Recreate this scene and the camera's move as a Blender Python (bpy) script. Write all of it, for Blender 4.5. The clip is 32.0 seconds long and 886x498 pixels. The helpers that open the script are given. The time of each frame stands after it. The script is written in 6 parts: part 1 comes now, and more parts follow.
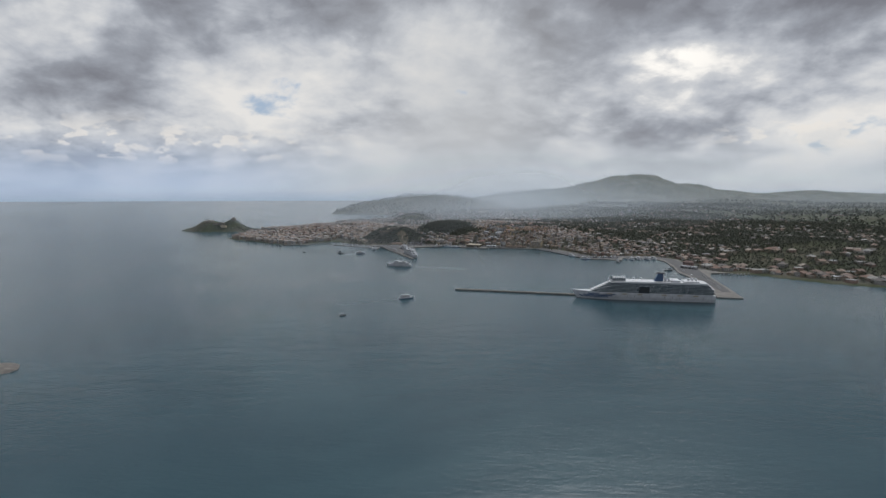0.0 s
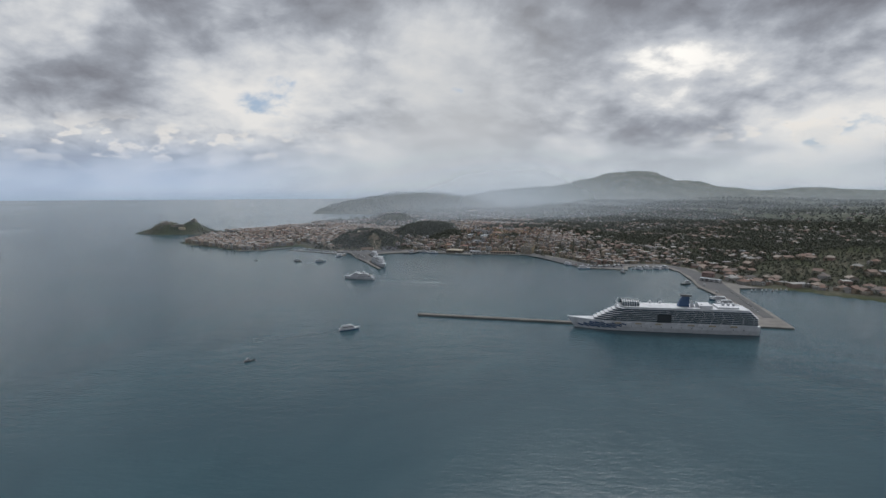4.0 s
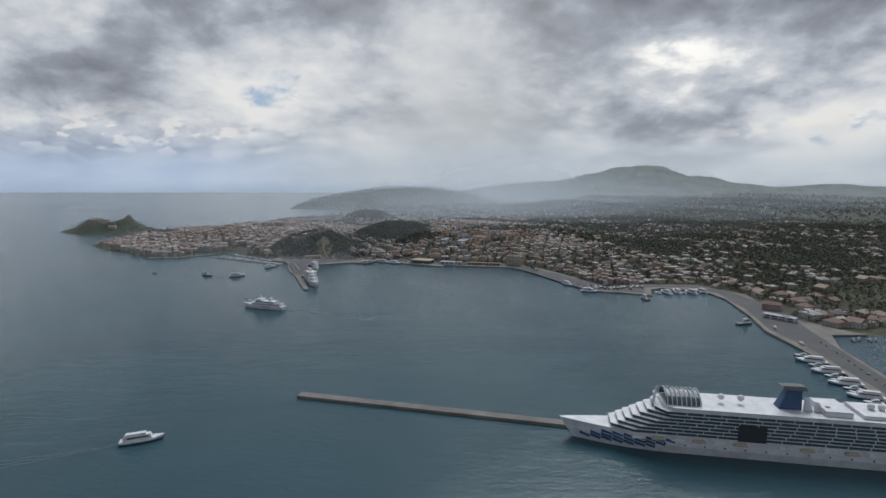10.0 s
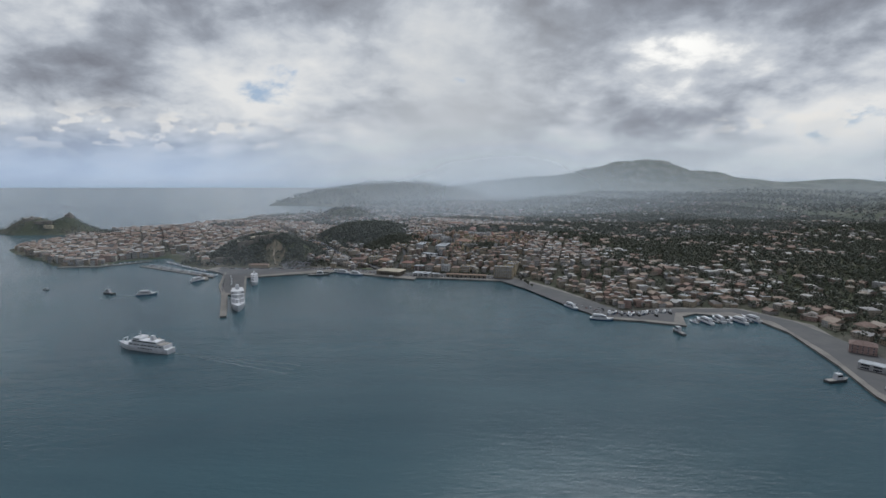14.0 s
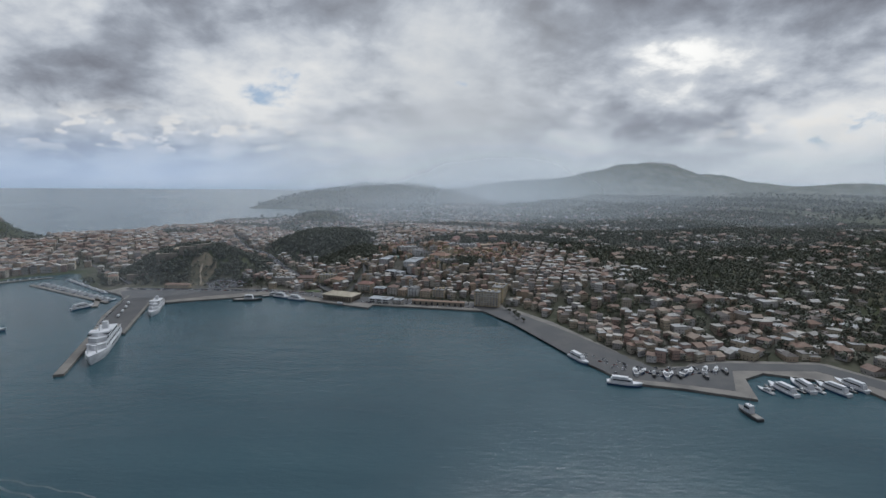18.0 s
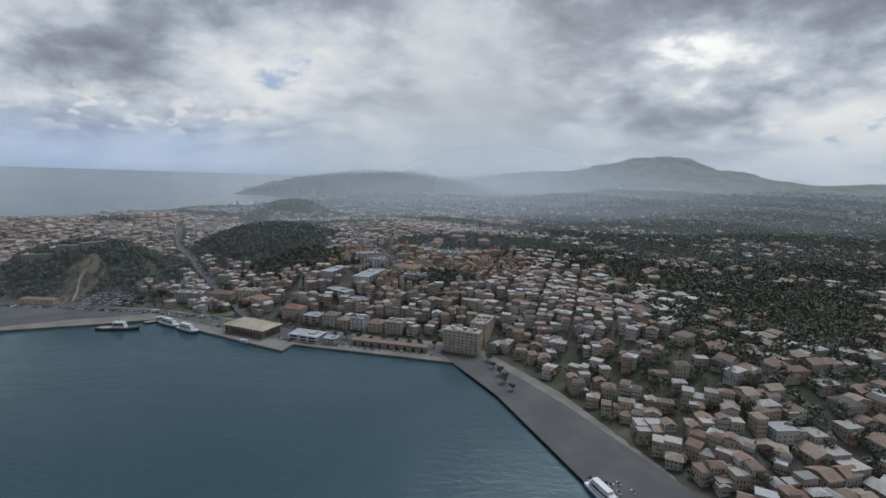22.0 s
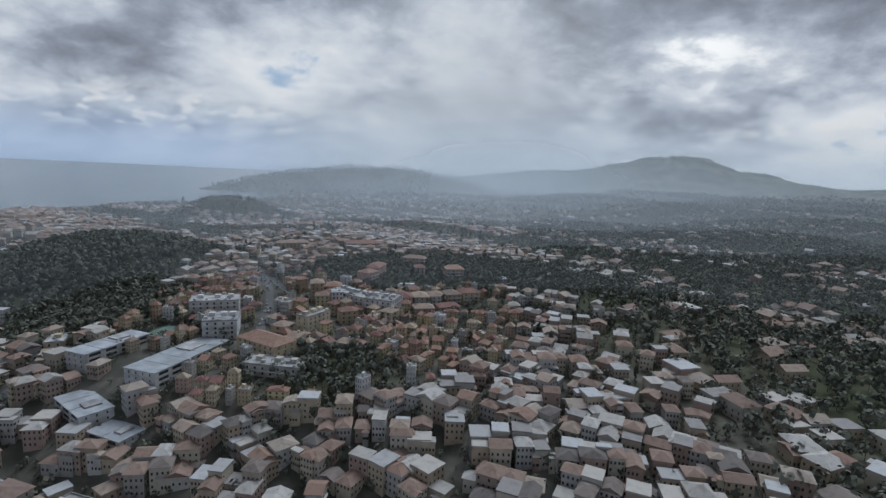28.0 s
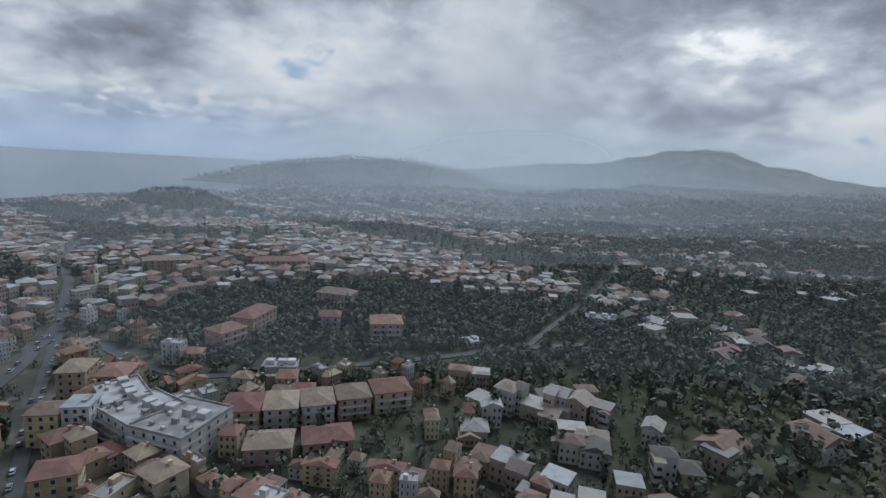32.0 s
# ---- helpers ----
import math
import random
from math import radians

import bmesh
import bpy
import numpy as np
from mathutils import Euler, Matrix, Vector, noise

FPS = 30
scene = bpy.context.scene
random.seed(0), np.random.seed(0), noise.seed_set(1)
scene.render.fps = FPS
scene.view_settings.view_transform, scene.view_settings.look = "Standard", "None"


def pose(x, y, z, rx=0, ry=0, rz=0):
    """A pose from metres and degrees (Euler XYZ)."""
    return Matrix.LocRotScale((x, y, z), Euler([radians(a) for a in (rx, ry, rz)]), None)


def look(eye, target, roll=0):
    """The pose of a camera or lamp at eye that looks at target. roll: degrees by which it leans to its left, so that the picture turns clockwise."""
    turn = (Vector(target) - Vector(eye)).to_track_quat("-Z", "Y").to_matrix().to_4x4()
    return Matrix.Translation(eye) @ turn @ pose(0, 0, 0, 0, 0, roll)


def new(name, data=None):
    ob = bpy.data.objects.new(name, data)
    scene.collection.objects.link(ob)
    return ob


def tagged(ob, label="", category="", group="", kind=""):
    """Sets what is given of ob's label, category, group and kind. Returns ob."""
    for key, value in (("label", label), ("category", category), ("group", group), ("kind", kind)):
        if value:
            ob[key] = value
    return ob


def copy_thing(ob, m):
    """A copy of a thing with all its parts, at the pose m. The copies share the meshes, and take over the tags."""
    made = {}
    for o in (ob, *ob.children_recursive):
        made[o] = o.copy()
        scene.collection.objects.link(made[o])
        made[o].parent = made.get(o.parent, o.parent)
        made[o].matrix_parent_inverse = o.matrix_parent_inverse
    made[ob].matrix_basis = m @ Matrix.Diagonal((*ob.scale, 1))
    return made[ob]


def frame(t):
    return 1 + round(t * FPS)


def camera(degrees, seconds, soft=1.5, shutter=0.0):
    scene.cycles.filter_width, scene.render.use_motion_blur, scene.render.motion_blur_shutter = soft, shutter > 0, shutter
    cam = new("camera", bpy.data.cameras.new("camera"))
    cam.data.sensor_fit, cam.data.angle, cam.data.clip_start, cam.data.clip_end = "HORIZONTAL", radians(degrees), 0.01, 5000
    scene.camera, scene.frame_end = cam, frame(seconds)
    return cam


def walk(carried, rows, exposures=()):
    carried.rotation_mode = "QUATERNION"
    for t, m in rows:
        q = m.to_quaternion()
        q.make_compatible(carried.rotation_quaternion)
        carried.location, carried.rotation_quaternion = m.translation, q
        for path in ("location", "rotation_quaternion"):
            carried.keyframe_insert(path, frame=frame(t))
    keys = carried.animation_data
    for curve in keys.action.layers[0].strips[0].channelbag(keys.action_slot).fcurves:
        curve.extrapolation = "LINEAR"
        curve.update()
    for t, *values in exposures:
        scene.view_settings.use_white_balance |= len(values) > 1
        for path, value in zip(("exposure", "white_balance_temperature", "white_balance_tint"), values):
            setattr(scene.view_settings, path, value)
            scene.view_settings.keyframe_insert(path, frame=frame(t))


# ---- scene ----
cam = camera(81.6, 32.0)
PATH = [
    (0, (0.376, -3.106, 126.883), (0.435, -1.121, 126.644), -0.20),
    (0.5, (4.411, 14.966, 126.659), (4.471, 16.951, 126.423), -0.20),
    (1, (8.634, 32.976, 126.375), (8.696, 34.961, 126.139), -0.30),
    (1.5, (13.334, 50.949, 126.081), (13.396, 52.934, 125.845), -0.30),
    (2, (18.593, 68.931, 125.753), (18.657, 70.916, 125.519), -0.40),
    (2.5, (24.112, 86.964, 125.423), (24.173, 88.949, 125.192), -0.30),
    (3, (29.638, 104.965, 125.103), (29.700, 106.950, 124.873), -0.30),
    (3.5, (35.293, 122.847, 124.700), (35.362, 124.831, 124.464), -0.30),
    (5.5, (58.061, 194.001, 121.402), (58.138, 195.981, 121.132), -0.40),
    (6, (63.910, 211.777, 120.996), (63.983, 213.757, 120.725), -0.40),
    (6.5, (69.412, 229.633, 120.675), (69.481, 231.614, 120.408), -0.40),
    (7, (74.527, 247.588, 120.372), (74.591, 249.570, 120.110), -0.40),
    (7.5, (79.486, 265.595, 120.040), (79.547, 267.577, 119.778), -0.30),
    (8, (84.599, 283.544, 119.652), (84.661, 285.526, 119.390), -0.20),
    (8.5, (89.664, 301.280, 119.232), (89.725, 303.262, 118.969), -0.10),
    (9, (94.969, 318.788, 118.699), (95.030, 320.769, 118.433), -0.20),
    (9.5, (100.347, 336.186, 118.180), (100.407, 338.168, 117.915), -0.10),
    (10, (105.396, 353.466, 117.646), (105.456, 355.448, 117.381), -0.00),
    (10.5, (109.607, 370.605, 117.110), (109.666, 372.586, 116.841), -0.00),
    (11, (113.691, 387.891, 116.550), (113.750, 389.872, 116.281), 0.00),
    (11.5, (117.817, 405.318, 115.988), (117.878, 407.299, 115.719), 0.00),
    (12, (121.825, 422.762, 115.385), (121.886, 424.742, 115.115), 0.00),
    (12.5, (125.724, 440.179, 114.769), (125.788, 442.160, 114.498), 0.10),
    (13, (129.572, 457.538, 114.180), (129.638, 459.518, 113.902), 0.10),
    (13.5, (133.635, 474.985, 113.745), (133.705, 476.964, 113.466), 0.10),
    (14, (137.696, 492.476, 113.315), (137.765, 494.455, 113.033), 0.00),
    (14.5, (141.793, 510.068, 112.797), (141.859, 512.046, 112.512), 0.10),
    (16.5, (158.814, 580.670, 108.229), (158.882, 582.649, 107.948), 0.20),
    (17, (163.578, 597.353, 107.710), (163.647, 599.333, 107.434), 0.20),
    (17.5, (168.429, 613.201, 107.303), (168.500, 615.181, 107.031), 0.20),
    (18, (173.028, 628.704, 106.908), (173.093, 630.685, 106.639), 0.30),
    (18.5, (177.121, 644.489, 106.545), (177.185, 646.470, 106.278), 0.30),
    (19, (181.355, 661.100, 106.213), (181.410, 663.081, 105.944), 0.50),
    (19.5, (185.765, 678.665, 105.669), (185.808, 680.646, 105.394), 0.70),
    (20, (190.022, 697.385, 105.122), (190.060, 699.363, 104.833), 1.10),
    (20.5, (194.149, 716.616, 104.611), (194.186, 718.593, 104.311), 1.20),
    (21, (198.373, 735.635, 104.119), (198.406, 737.610, 103.807), 1.70),
    (21.5, (202.729, 754.080, 103.620), (202.764, 756.056, 103.310), 1.70),
    (22, (206.942, 772.267, 103.058), (206.979, 774.243, 102.751), 1.80),
    (22.5, (210.872, 790.459, 102.300), (210.913, 792.436, 102.000), 1.80),
    (23, (214.426, 808.062, 101.418), (214.467, 810.040, 101.123), 1.80),
    (23.5, (217.700, 824.705, 100.457), (217.744, 826.682, 100.161), 1.80),
    (24, (221.718, 840.856, 99.584), (221.757, 842.833, 99.286), 2.00),
    (24.5, (225.603, 856.417, 98.835), (225.636, 858.394, 98.536), 2.00),
    (25, (228.949, 871.671, 98.282), (228.981, 873.649, 97.984), 1.90),
    (25.5, (231.563, 887.159, 97.757), (231.588, 889.137, 97.464), 2.10),
    (27.5, (242.945, 959.825, 93.028), (242.969, 961.802, 92.725), 2.40),
    (28, (246.265, 977.731, 91.956), (246.286, 979.707, 91.646), 2.60),
    (28.5, (249.735, 995.616, 90.864), (249.749, 997.592, 90.555), 3.30),
    (29, (253.707, 1013.505, 89.862), (253.712, 1015.481, 89.553), 3.30),
    (29.5, (257.796, 1031.233, 88.855), (257.792, 1033.208, 88.542), 2.80),
    (30, (261.660, 1049.069, 88.106), (261.648, 1051.043, 87.785), 2.40),
    (30.5, (265.435, 1065.831, 87.538), (265.415, 1067.802, 87.203), 2.00),
    (31, (268.885, 1080.915, 87.127), (268.860, 1082.886, 86.787), 2.20),
    (31.5, (272.272, 1094.411, 87.212), (272.247, 1096.380, 86.859), 2.00),
    (32, (275.419, 1107.112, 87.557), (275.391, 1109.084, 87.220), 3.10),
]
walk(cam, [(t, look(eye, target, roll)) for t, eye, target, roll in PATH],
     [(0, 0.03, 6550, 11), (14, 0.02, 6320, 10), (24, 0.0, 6150, 10), (32, -0.08, 5900, 9)])

# ---- light ----
SUN_AZ, SUN_EL = radians(24), radians(55)
sun_way = Vector((math.sin(SUN_AZ) * math.cos(SUN_EL), math.cos(SUN_AZ) * math.cos(SUN_EL), math.sin(SUN_EL)))
sun = new("sun", bpy.data.lights.new("sun", "SUN"))
sun.data.energy, sun.data.angle, sun.data.color = 2.35, radians(38), (0.95, 0.98, 1.0)
sun.matrix_world = look(sun_way * 300 + Vector((0, 0, 600)), Vector((0, 0, 600)))


class Nodes:
    """Short way to write node trees."""

    def __init__(self, tree):
        self.t = tree

    def n(self, kind, **kw):
        node = self.t.nodes.new(kind)
        for k, v in kw.items():
            if k in ("operation", "blend_type", "data_type", "noise_dimensions", "sky_type", "interpolation_type", "feature", "vector_type", "noise_type", "attribute_name"):
                if k == "operation":
                    node.operation = v
                elif k == "blend_type":
                    node.blend_type = v
                elif k == "data_type":
                    node.data_type = v
                elif k == "sky_type":
                    node.sky_type = v
                elif k == "feature":
                    node.feature = v
                elif k == "attribute_name":
                    node.attribute_name = v
                elif k == "interpolation_type":
                    node.interpolation_type = v
        return node

    def put(self, sock, v):
        if isinstance(v, bpy.types.NodeSocket):
            self.t.links.new(v, sock)
        elif v is not None:
            sock.default_value = v

    def math(self, op, a, b=None, c=None):
        node = self.n("ShaderNodeMath", operation=op)
        for i, v in enumerate((a, b, c)):
            self.put(node.inputs[i], v)
        return node.outputs[0]

    def vec(self, op, a, b=None):
        node = self.n("ShaderNodeVectorMath", operation=op)
        self.put(node.inputs[0], a)
        self.put(node.inputs[1], b)
        return node.outputs["Value"] if op in ("DOT_PRODUCT", "LENGTH") else node.outputs[0]

    def noise(self, vec, scale, detail=4.0, rough=0.55, distort=0.0):
        node = self.n("ShaderNodeTexNoise")
        self.put(node.inputs["Vector"], vec)
        self.put(node.inputs["Scale"], scale)
        self.put(node.inputs["Detail"], detail)
        self.put(node.inputs["Roughness"], rough)
        self.put(node.inputs["Distortion"], distort)
        return node.outputs[0]

    def ramp(self, v, stops):
        node = self.n("ShaderNodeValToRGB")
        e = node.color_ramp.elements
        while len(e) < len(stops):
            e.new(0.5)
        for el, (p, c) in zip(e, stops):
            el.position, el.color = p, (*c, 1.0) if len(c) == 3 else c
        self.put(node.inputs[0], v)
        return node.outputs[0]

    def mix(self, f, a, b, kind="MIX"):
        node = self.n("ShaderNodeMix", data_type="RGBA", blend_type=kind)
        self.put(node.inputs[0], f)
        for i, v in ((6, a), (7, b)):
            self.put(node.inputs[i], (*v, 1.0) if isinstance(v, tuple) and len(v) == 3 else v)
        return node.outputs[2]

    def smooth(self, v, lo, hi):
        node = self.n("ShaderNodeMapRange", interpolation_type="SMOOTHSTEP")
        self.put(node.inputs[0], v)
        node.inputs[1].default_value, node.inputs[2].default_value = lo, hi
        return node.outputs[0]


world = bpy.data.worlds.new("sky")
scene.world = world
world.use_nodes = True
world.node_tree.nodes.clear()
W = Nodes(world.node_tree)
way = W.n("ShaderNodeTexCoord").outputs["Generated"]
sky = W.n("ShaderNodeTexSky", sky_type="NISHITA")
sky.sun_disc, sky.sun_elevation, sky.sun_rotation = False, SUN_EL, SUN_AZ
sky.dust_density, sky.ozone_density = 1.5, 2.0
clear = W.mix(1.0, sky.outputs[0], (0.085, 0.085, 0.085), "MULTIPLY")
sep = W.n("ShaderNodeSeparateXYZ")
W.put(sep.inputs[0], way)
up = sep.outputs[2]
persp = W.math("DIVIDE", 1.0, W.math("ADD", W.math("MAXIMUM", up, 0.0), 0.55))
deck = W.vec("MULTIPLY", W.vec("MULTIPLY", way, (1.0, 1.0, 1.5)), persp)
lit = W.vec("ADD", deck, (0.02, 0.05, 0.07))


def lobe(az, el, wide, tall):
    """A soft region of the sky round a direction given in degrees."""
    a, b = radians(az), radians(el)
    c = Vector((math.sin(a) * math.cos(b), math.cos(a) * math.cos(b), math.sin(b)))
    side = Vector((math.cos(a), -math.sin(a), 0))
    rise = side.cross(c) * -1 if side.cross(c).z < 0 else side.cross(c)
    u = W.math("DIVIDE", W.vec("DOT_PRODUCT", way, tuple(side)), math.sin(radians(wide)))
    v = W.math("DIVIDE", W.vec("DOT_PRODUCT", way, tuple(rise)), math.sin(radians(tall)))
    v = W.math("SUBTRACT", v, 0.0)
    r = W.math("ADD", W.math("MULTIPLY", u, u), W.math("MULTIPLY", v, v))
    ahead = W.math("GREATER_THAN", W.vec("DOT_PRODUCT", way, tuple(c)), 0.0)
    return W.math("MULTIPLY", W.math("POWER", 2.718, W.math("MULTIPLY", r, -1.0)), ahead)




def billow(vec, scale):
    """Rounded heaps, as cumulus towers have."""
    node = W.n("ShaderNodeTexVoronoi", feature="SMOOTH_F1")
    warp = W.n("ShaderNodeTexNoise")
    W.put(warp.inputs["Vector"], vec)
    warp.inputs["Scale"].default_value, warp.inputs["Detail"].default_value = scale * 1.5, 7.0
    bend = 1.0 / scale
    W.put(node.inputs["Vector"], W.vec("ADD", vec, W.vec("MULTIPLY", W.vec("SUBTRACT", warp.outputs["Color"], (0.5, 0.5, 0.5)), (bend, bend, bend))))
    node.inputs["Scale"].default_value, node.inputs["Smoothness"].default_value = scale, 0.6
    return W.math("SUBTRACT", node.outputs["Distance"], 0.42)


deck = W.vec("ADD", deck, (3.1, 1.7, 0.4))
lit = W.vec("ADD", lit, (3.1, 1.7, 0.4))
n1, n2 = W.noise(deck, 2.5, 10.0, 0.54, 0.4), W.noise(deck, 8.5, 10.0, 0.6, 0.3)
n1_lit = W.noise(lit, 2.5, 10.0, 0.54, 0.4)
heap = W.math("ADD", W.math("MULTIPLY", billow(deck, 6.0), 0.15), W.math("MULTIPLY", billow(deck, 15.0), 0.09))
dens = W.math("ADD", W.math("ADD", W.math("MULTIPLY", n1, 0.74), W.math("MULTIPLY", n2, 0.26)), heap)
for az, el, wide, tall, push in ((-28, 19, 24, 5, 0.035), (36, 19, 22, 6, 0.12), (21, 4.4, 8, 1.5, 0.12), (8, 12, 14, 11, -0.035), (-24, 8, 24, 5, -0.03), (-34, 9.5, 7, 1.6, 0.07),
                                 (25, 12.5, 9, 5, -0.06), (39, 4.5, 6, 3.0, -0.20), (-28, 4.6, 16, 1.8, -0.05), (-20, 17.5, 4, 2, -0.10), (-35, 5.6, 3.5, 0.7, -0.06), (1, 7, 6, 2, 0.04)):
    dens = W.math("ADD", dens, W.math("MULTIPLY", lobe(az, el, wide, tall), push))
dens = W.math("ADD", dens, W.math("MULTIPLY", W.smooth(up, 0.24, 0.36), 0.09))
mask = W.smooth(dens, 0.27, 0.36)
tone = W.math("ADD", dens, W.math("MULTIPLY", W.math("SUBTRACT", n1_lit, n1), 0.6))
grey = W.ramp(tone, [(0.36, (0.76, 0.755, 0.735)), (0.45, (0.61, 0.63, 0.65)), (0.51, (0.465, 0.495, 0.54)), (0.58, (0.31, 0.335, 0.38)), (0.68, (0.19, 0.20, 0.23))])
rain = lobe(4, 6, 11, 13)
grey = W.mix(W.math("MULTIPLY", rain, 0.72), grey, (0.545, 0.565, 0.58))
gap = W.math("MULTIPLY", lobe(25, 12.5, 7, 4.5), W.smooth(tone, 0.47, 0.39))
clouds = W.mix(mask, W.mix(0.7, clear, (0.36, 0.46, 0.60)), grey)
clouds = W.mix(gap, clouds, (1.0, 0.98, 0.93))
heaps = W.smooth(W.math("SUBTRACT", W.noise(deck, 10.0, 9.0, 0.55, 0.2), W.math("MULTIPLY", billow(deck, 22.0), 0.25)), 0.50, 0.58)
low_row = W.math("MINIMUM", 1.0, W.math("MULTIPLY", W.math("ADD", lobe(-27, 4.2, 15, 1.7), lobe(37, 4.4, 6, 1.6)), 1.4))
clouds = W.mix(W.math("MULTIPLY", W.math("MULTIPLY", heaps, low_row), 0.75), clouds, (0.80, 0.77, 0.72))
edge = W.smooth(up, 0.105, 0.0)
clouds = W.mix(W.math("MULTIPLY", edge, 0.78), clouds, W.mix(W.smooth(sep.outputs[0], -0.05, -0.45), (0.54, 0.59, 0.63), (0.40, 0.51, 0.69)))
below = W.smooth(up, 0.002, -0.03)
clouds = W.mix(below, clouds, (0.30, 0.39, 0.50))
bg = W.n("ShaderNodeBackground")
W.put(bg.inputs[0], clouds)
bg.inputs[1].default_value = 1.0
W.put(W.n("ShaderNodeOutputWorld").inputs[0], bg.outputs[0])

# ---- materials ----


def mat(name, a, b=None, rough=0.8, metal=0.0, scale=0.4, bump=0.0, spread=0.0, island=None, fine=6.0, spec=0.5):
    """Two-tone procedural surface; spread varies each object, island picks a colour per joined piece."""
    m = bpy.data.materials.new(name)
    m.use_nodes = True
    t = Nodes(m.node_tree)
    p = m.node_tree.nodes["Principled BSDF"]
    at = t.n("ShaderNodeNewGeometry").outputs["Position"]
    n1, n2 = t.noise(at, scale, 5.0), t.noise(at, scale * fine, 3.0)
    b = b or tuple(c * 0.7 for c in a)
    if island:
        geo = t.n("ShaderNodeNewGeometry")
        colour = t.ramp(geo.outputs["Random Per Island"], island)
        colour.node.color_ramp.interpolation = "CONSTANT"
        colour = t.mix(t.smooth(n1, 0.45, 0.75), colour, b, "MULTIPLY")
    else:
        colour = t.mix(t.smooth(n1, 0.35, 0.68), a, b)
    colour = t.mix(t.math("MULTIPLY", t.smooth(n2, 0.45, 0.8), 0.35), colour, tuple(c * 0.55 for c in a))
    if spread:
        info = t.n("ShaderNodeObjectInfo")
        f = t.math("ADD", t.math("MULTIPLY", info.outputs["Random"], spread), 1.0 - spread / 2)
        hsv = t.n("ShaderNodeHueSaturation")
        t.put(hsv.inputs["Value"], f)
        t.put(hsv.inputs["Hue"], t.math("ADD", t.math("MULTIPLY", info.outputs["Random"], spread * 0.08), 0.5 - spread * 0.04))
        t.put(hsv.inputs["Color"], colour)
        colour = hsv.outputs[0]
    t.put(p.inputs["Base Color"], colour)
    p.inputs["Roughness"].default_value, p.inputs["Metallic"].default_value = rough, metal
    p.inputs["Specular IOR Level"].default_value = spec
    if bump:
        bn = t.n("ShaderNodeBump")
        bn.inputs["Strength"].default_value, bn.inputs["Distance"].default_value = 0.6, bump
        t.put(bn.inputs["Height"], n2)
        t.put(p.inputs["Normal"], bn.outputs[0])
    return m


def pick(*cols):
    return [(i / len(cols), c) for i, c in enumerate(cols)]


WALLS = pick((0.367, 0.324, 0.266), (0.431, 0.402, 0.352), (0.328, 0.260, 0.219), (0.458, 0.448, 0.431), (0.383, 0.308, 0.231), (0.319, 0.307, 0.288), (0.467, 0.426, 0.344), (0.341, 0.246, 0.212), (0.392, 0.387, 0.382), (0.404, 0.348, 0.265))
ROOFS = pick((0.220, 0.146, 0.114), (0.241, 0.176, 0.142), (0.192, 0.137, 0.113), (0.290, 0.235, 0.193), (0.230, 0.167, 0.135), (0.311, 0.305, 0.289), (0.174, 0.150, 0.138), (0.225, 0.158, 0.130), (0.40, 0.395, 0.38), (0.125, 0.115, 0.11), (0.31, 0.27, 0.23))
m_town_wall = mat("aged plaster of many colours", (0.5, 0.45, 0.38), (0.72, 0.70, 0.68), 0.9, scale=0.5, island=WALLS)
m_town_roof = mat("weathered clay tiles", (0.4, 0.25, 0.17), (0.62, 0.60, 0.58), 0.9, scale=0.6, island=ROOFS)
m_flat_town = mat("pale flat roof screed", (0.5, 0.48, 0.45), (0.75, 0.75, 0.75), 0.85, scale=0.5, island=pick((0.31, 0.31, 0.31), (0.22, 0.21, 0.205), (0.38, 0.39, 0.40), (0.31, 0.30, 0.28), (0.38, 0.36, 0.33)))
PLASTER = [mat("plaster " + n, c, None, 0.9, scale=0.35, spread=0.35) for n, c in (
    ("cream", (0.55, 0.48, 0.36)), ("white", (0.52, 0.52, 0.52)), ("ochre", (0.43, 0.345, 0.25)), ("pink", (0.43, 0.31, 0.27)), ("grey", (0.42, 0.40, 0.37)), ("sand", (0.50, 0.41, 0.29)), ("orange", (0.42, 0.31, 0.22)), ("yellow", (0.49, 0.41, 0.26)))]
m_tile = mat("clay roof tiles", (0.235, 0.150, 0.115), (0.18, 0.130, 0.108), 0.9, scale=0.7, bump=0.05, spread=0.4)
m_tin = mat("pale blue-grey sheet roof", (0.33, 0.355, 0.38), (0.22, 0.24, 0.26), 0.6, scale=0.25, bump=0.04, spread=0.3)
TILES = [mat("clay tiles " + n, c, tuple(v * 0.72 for v in c), 0.9, scale=0.7, bump=0.05, spread=0.5) for n, c in (("brown", (0.211, 0.151, 0.127)), ("red", (0.245, 0.140, 0.113)), ("tan", (0.299, 0.235, 0.184)), ("ruddy", (0.239, 0.142, 0.112)))]
m_screed = mat("grey flat roof screed", (0.36, 0.36, 0.36), (0.20, 0.20, 0.20), 0.9, scale=0.3, spread=0.4)
m_glass = mat("dark window glass", (0.03, 0.035, 0.04), (0.05, 0.055, 0.06), 0.12, scale=2.0)
m_shutter = mat("green shutters", (0.06, 0.10, 0.08), (0.10, 0.09, 0.07), 0.7, scale=1.0, spread=0.6)
m_stone = mat("weathered stone", (0.27, 0.235, 0.19), (0.19, 0.17, 0.14), 0.95, scale=0.2, bump=0.2)
m_conc = mat("quay concrete", (0.195, 0.182, 0.165), (0.125, 0.118, 0.11), 0.9, scale=0.08, fine=9)
m_asph = mat("asphalt", (0.062, 0.064, 0.068), (0.085, 0.084, 0.084), 0.85, scale=0.06, fine=14)
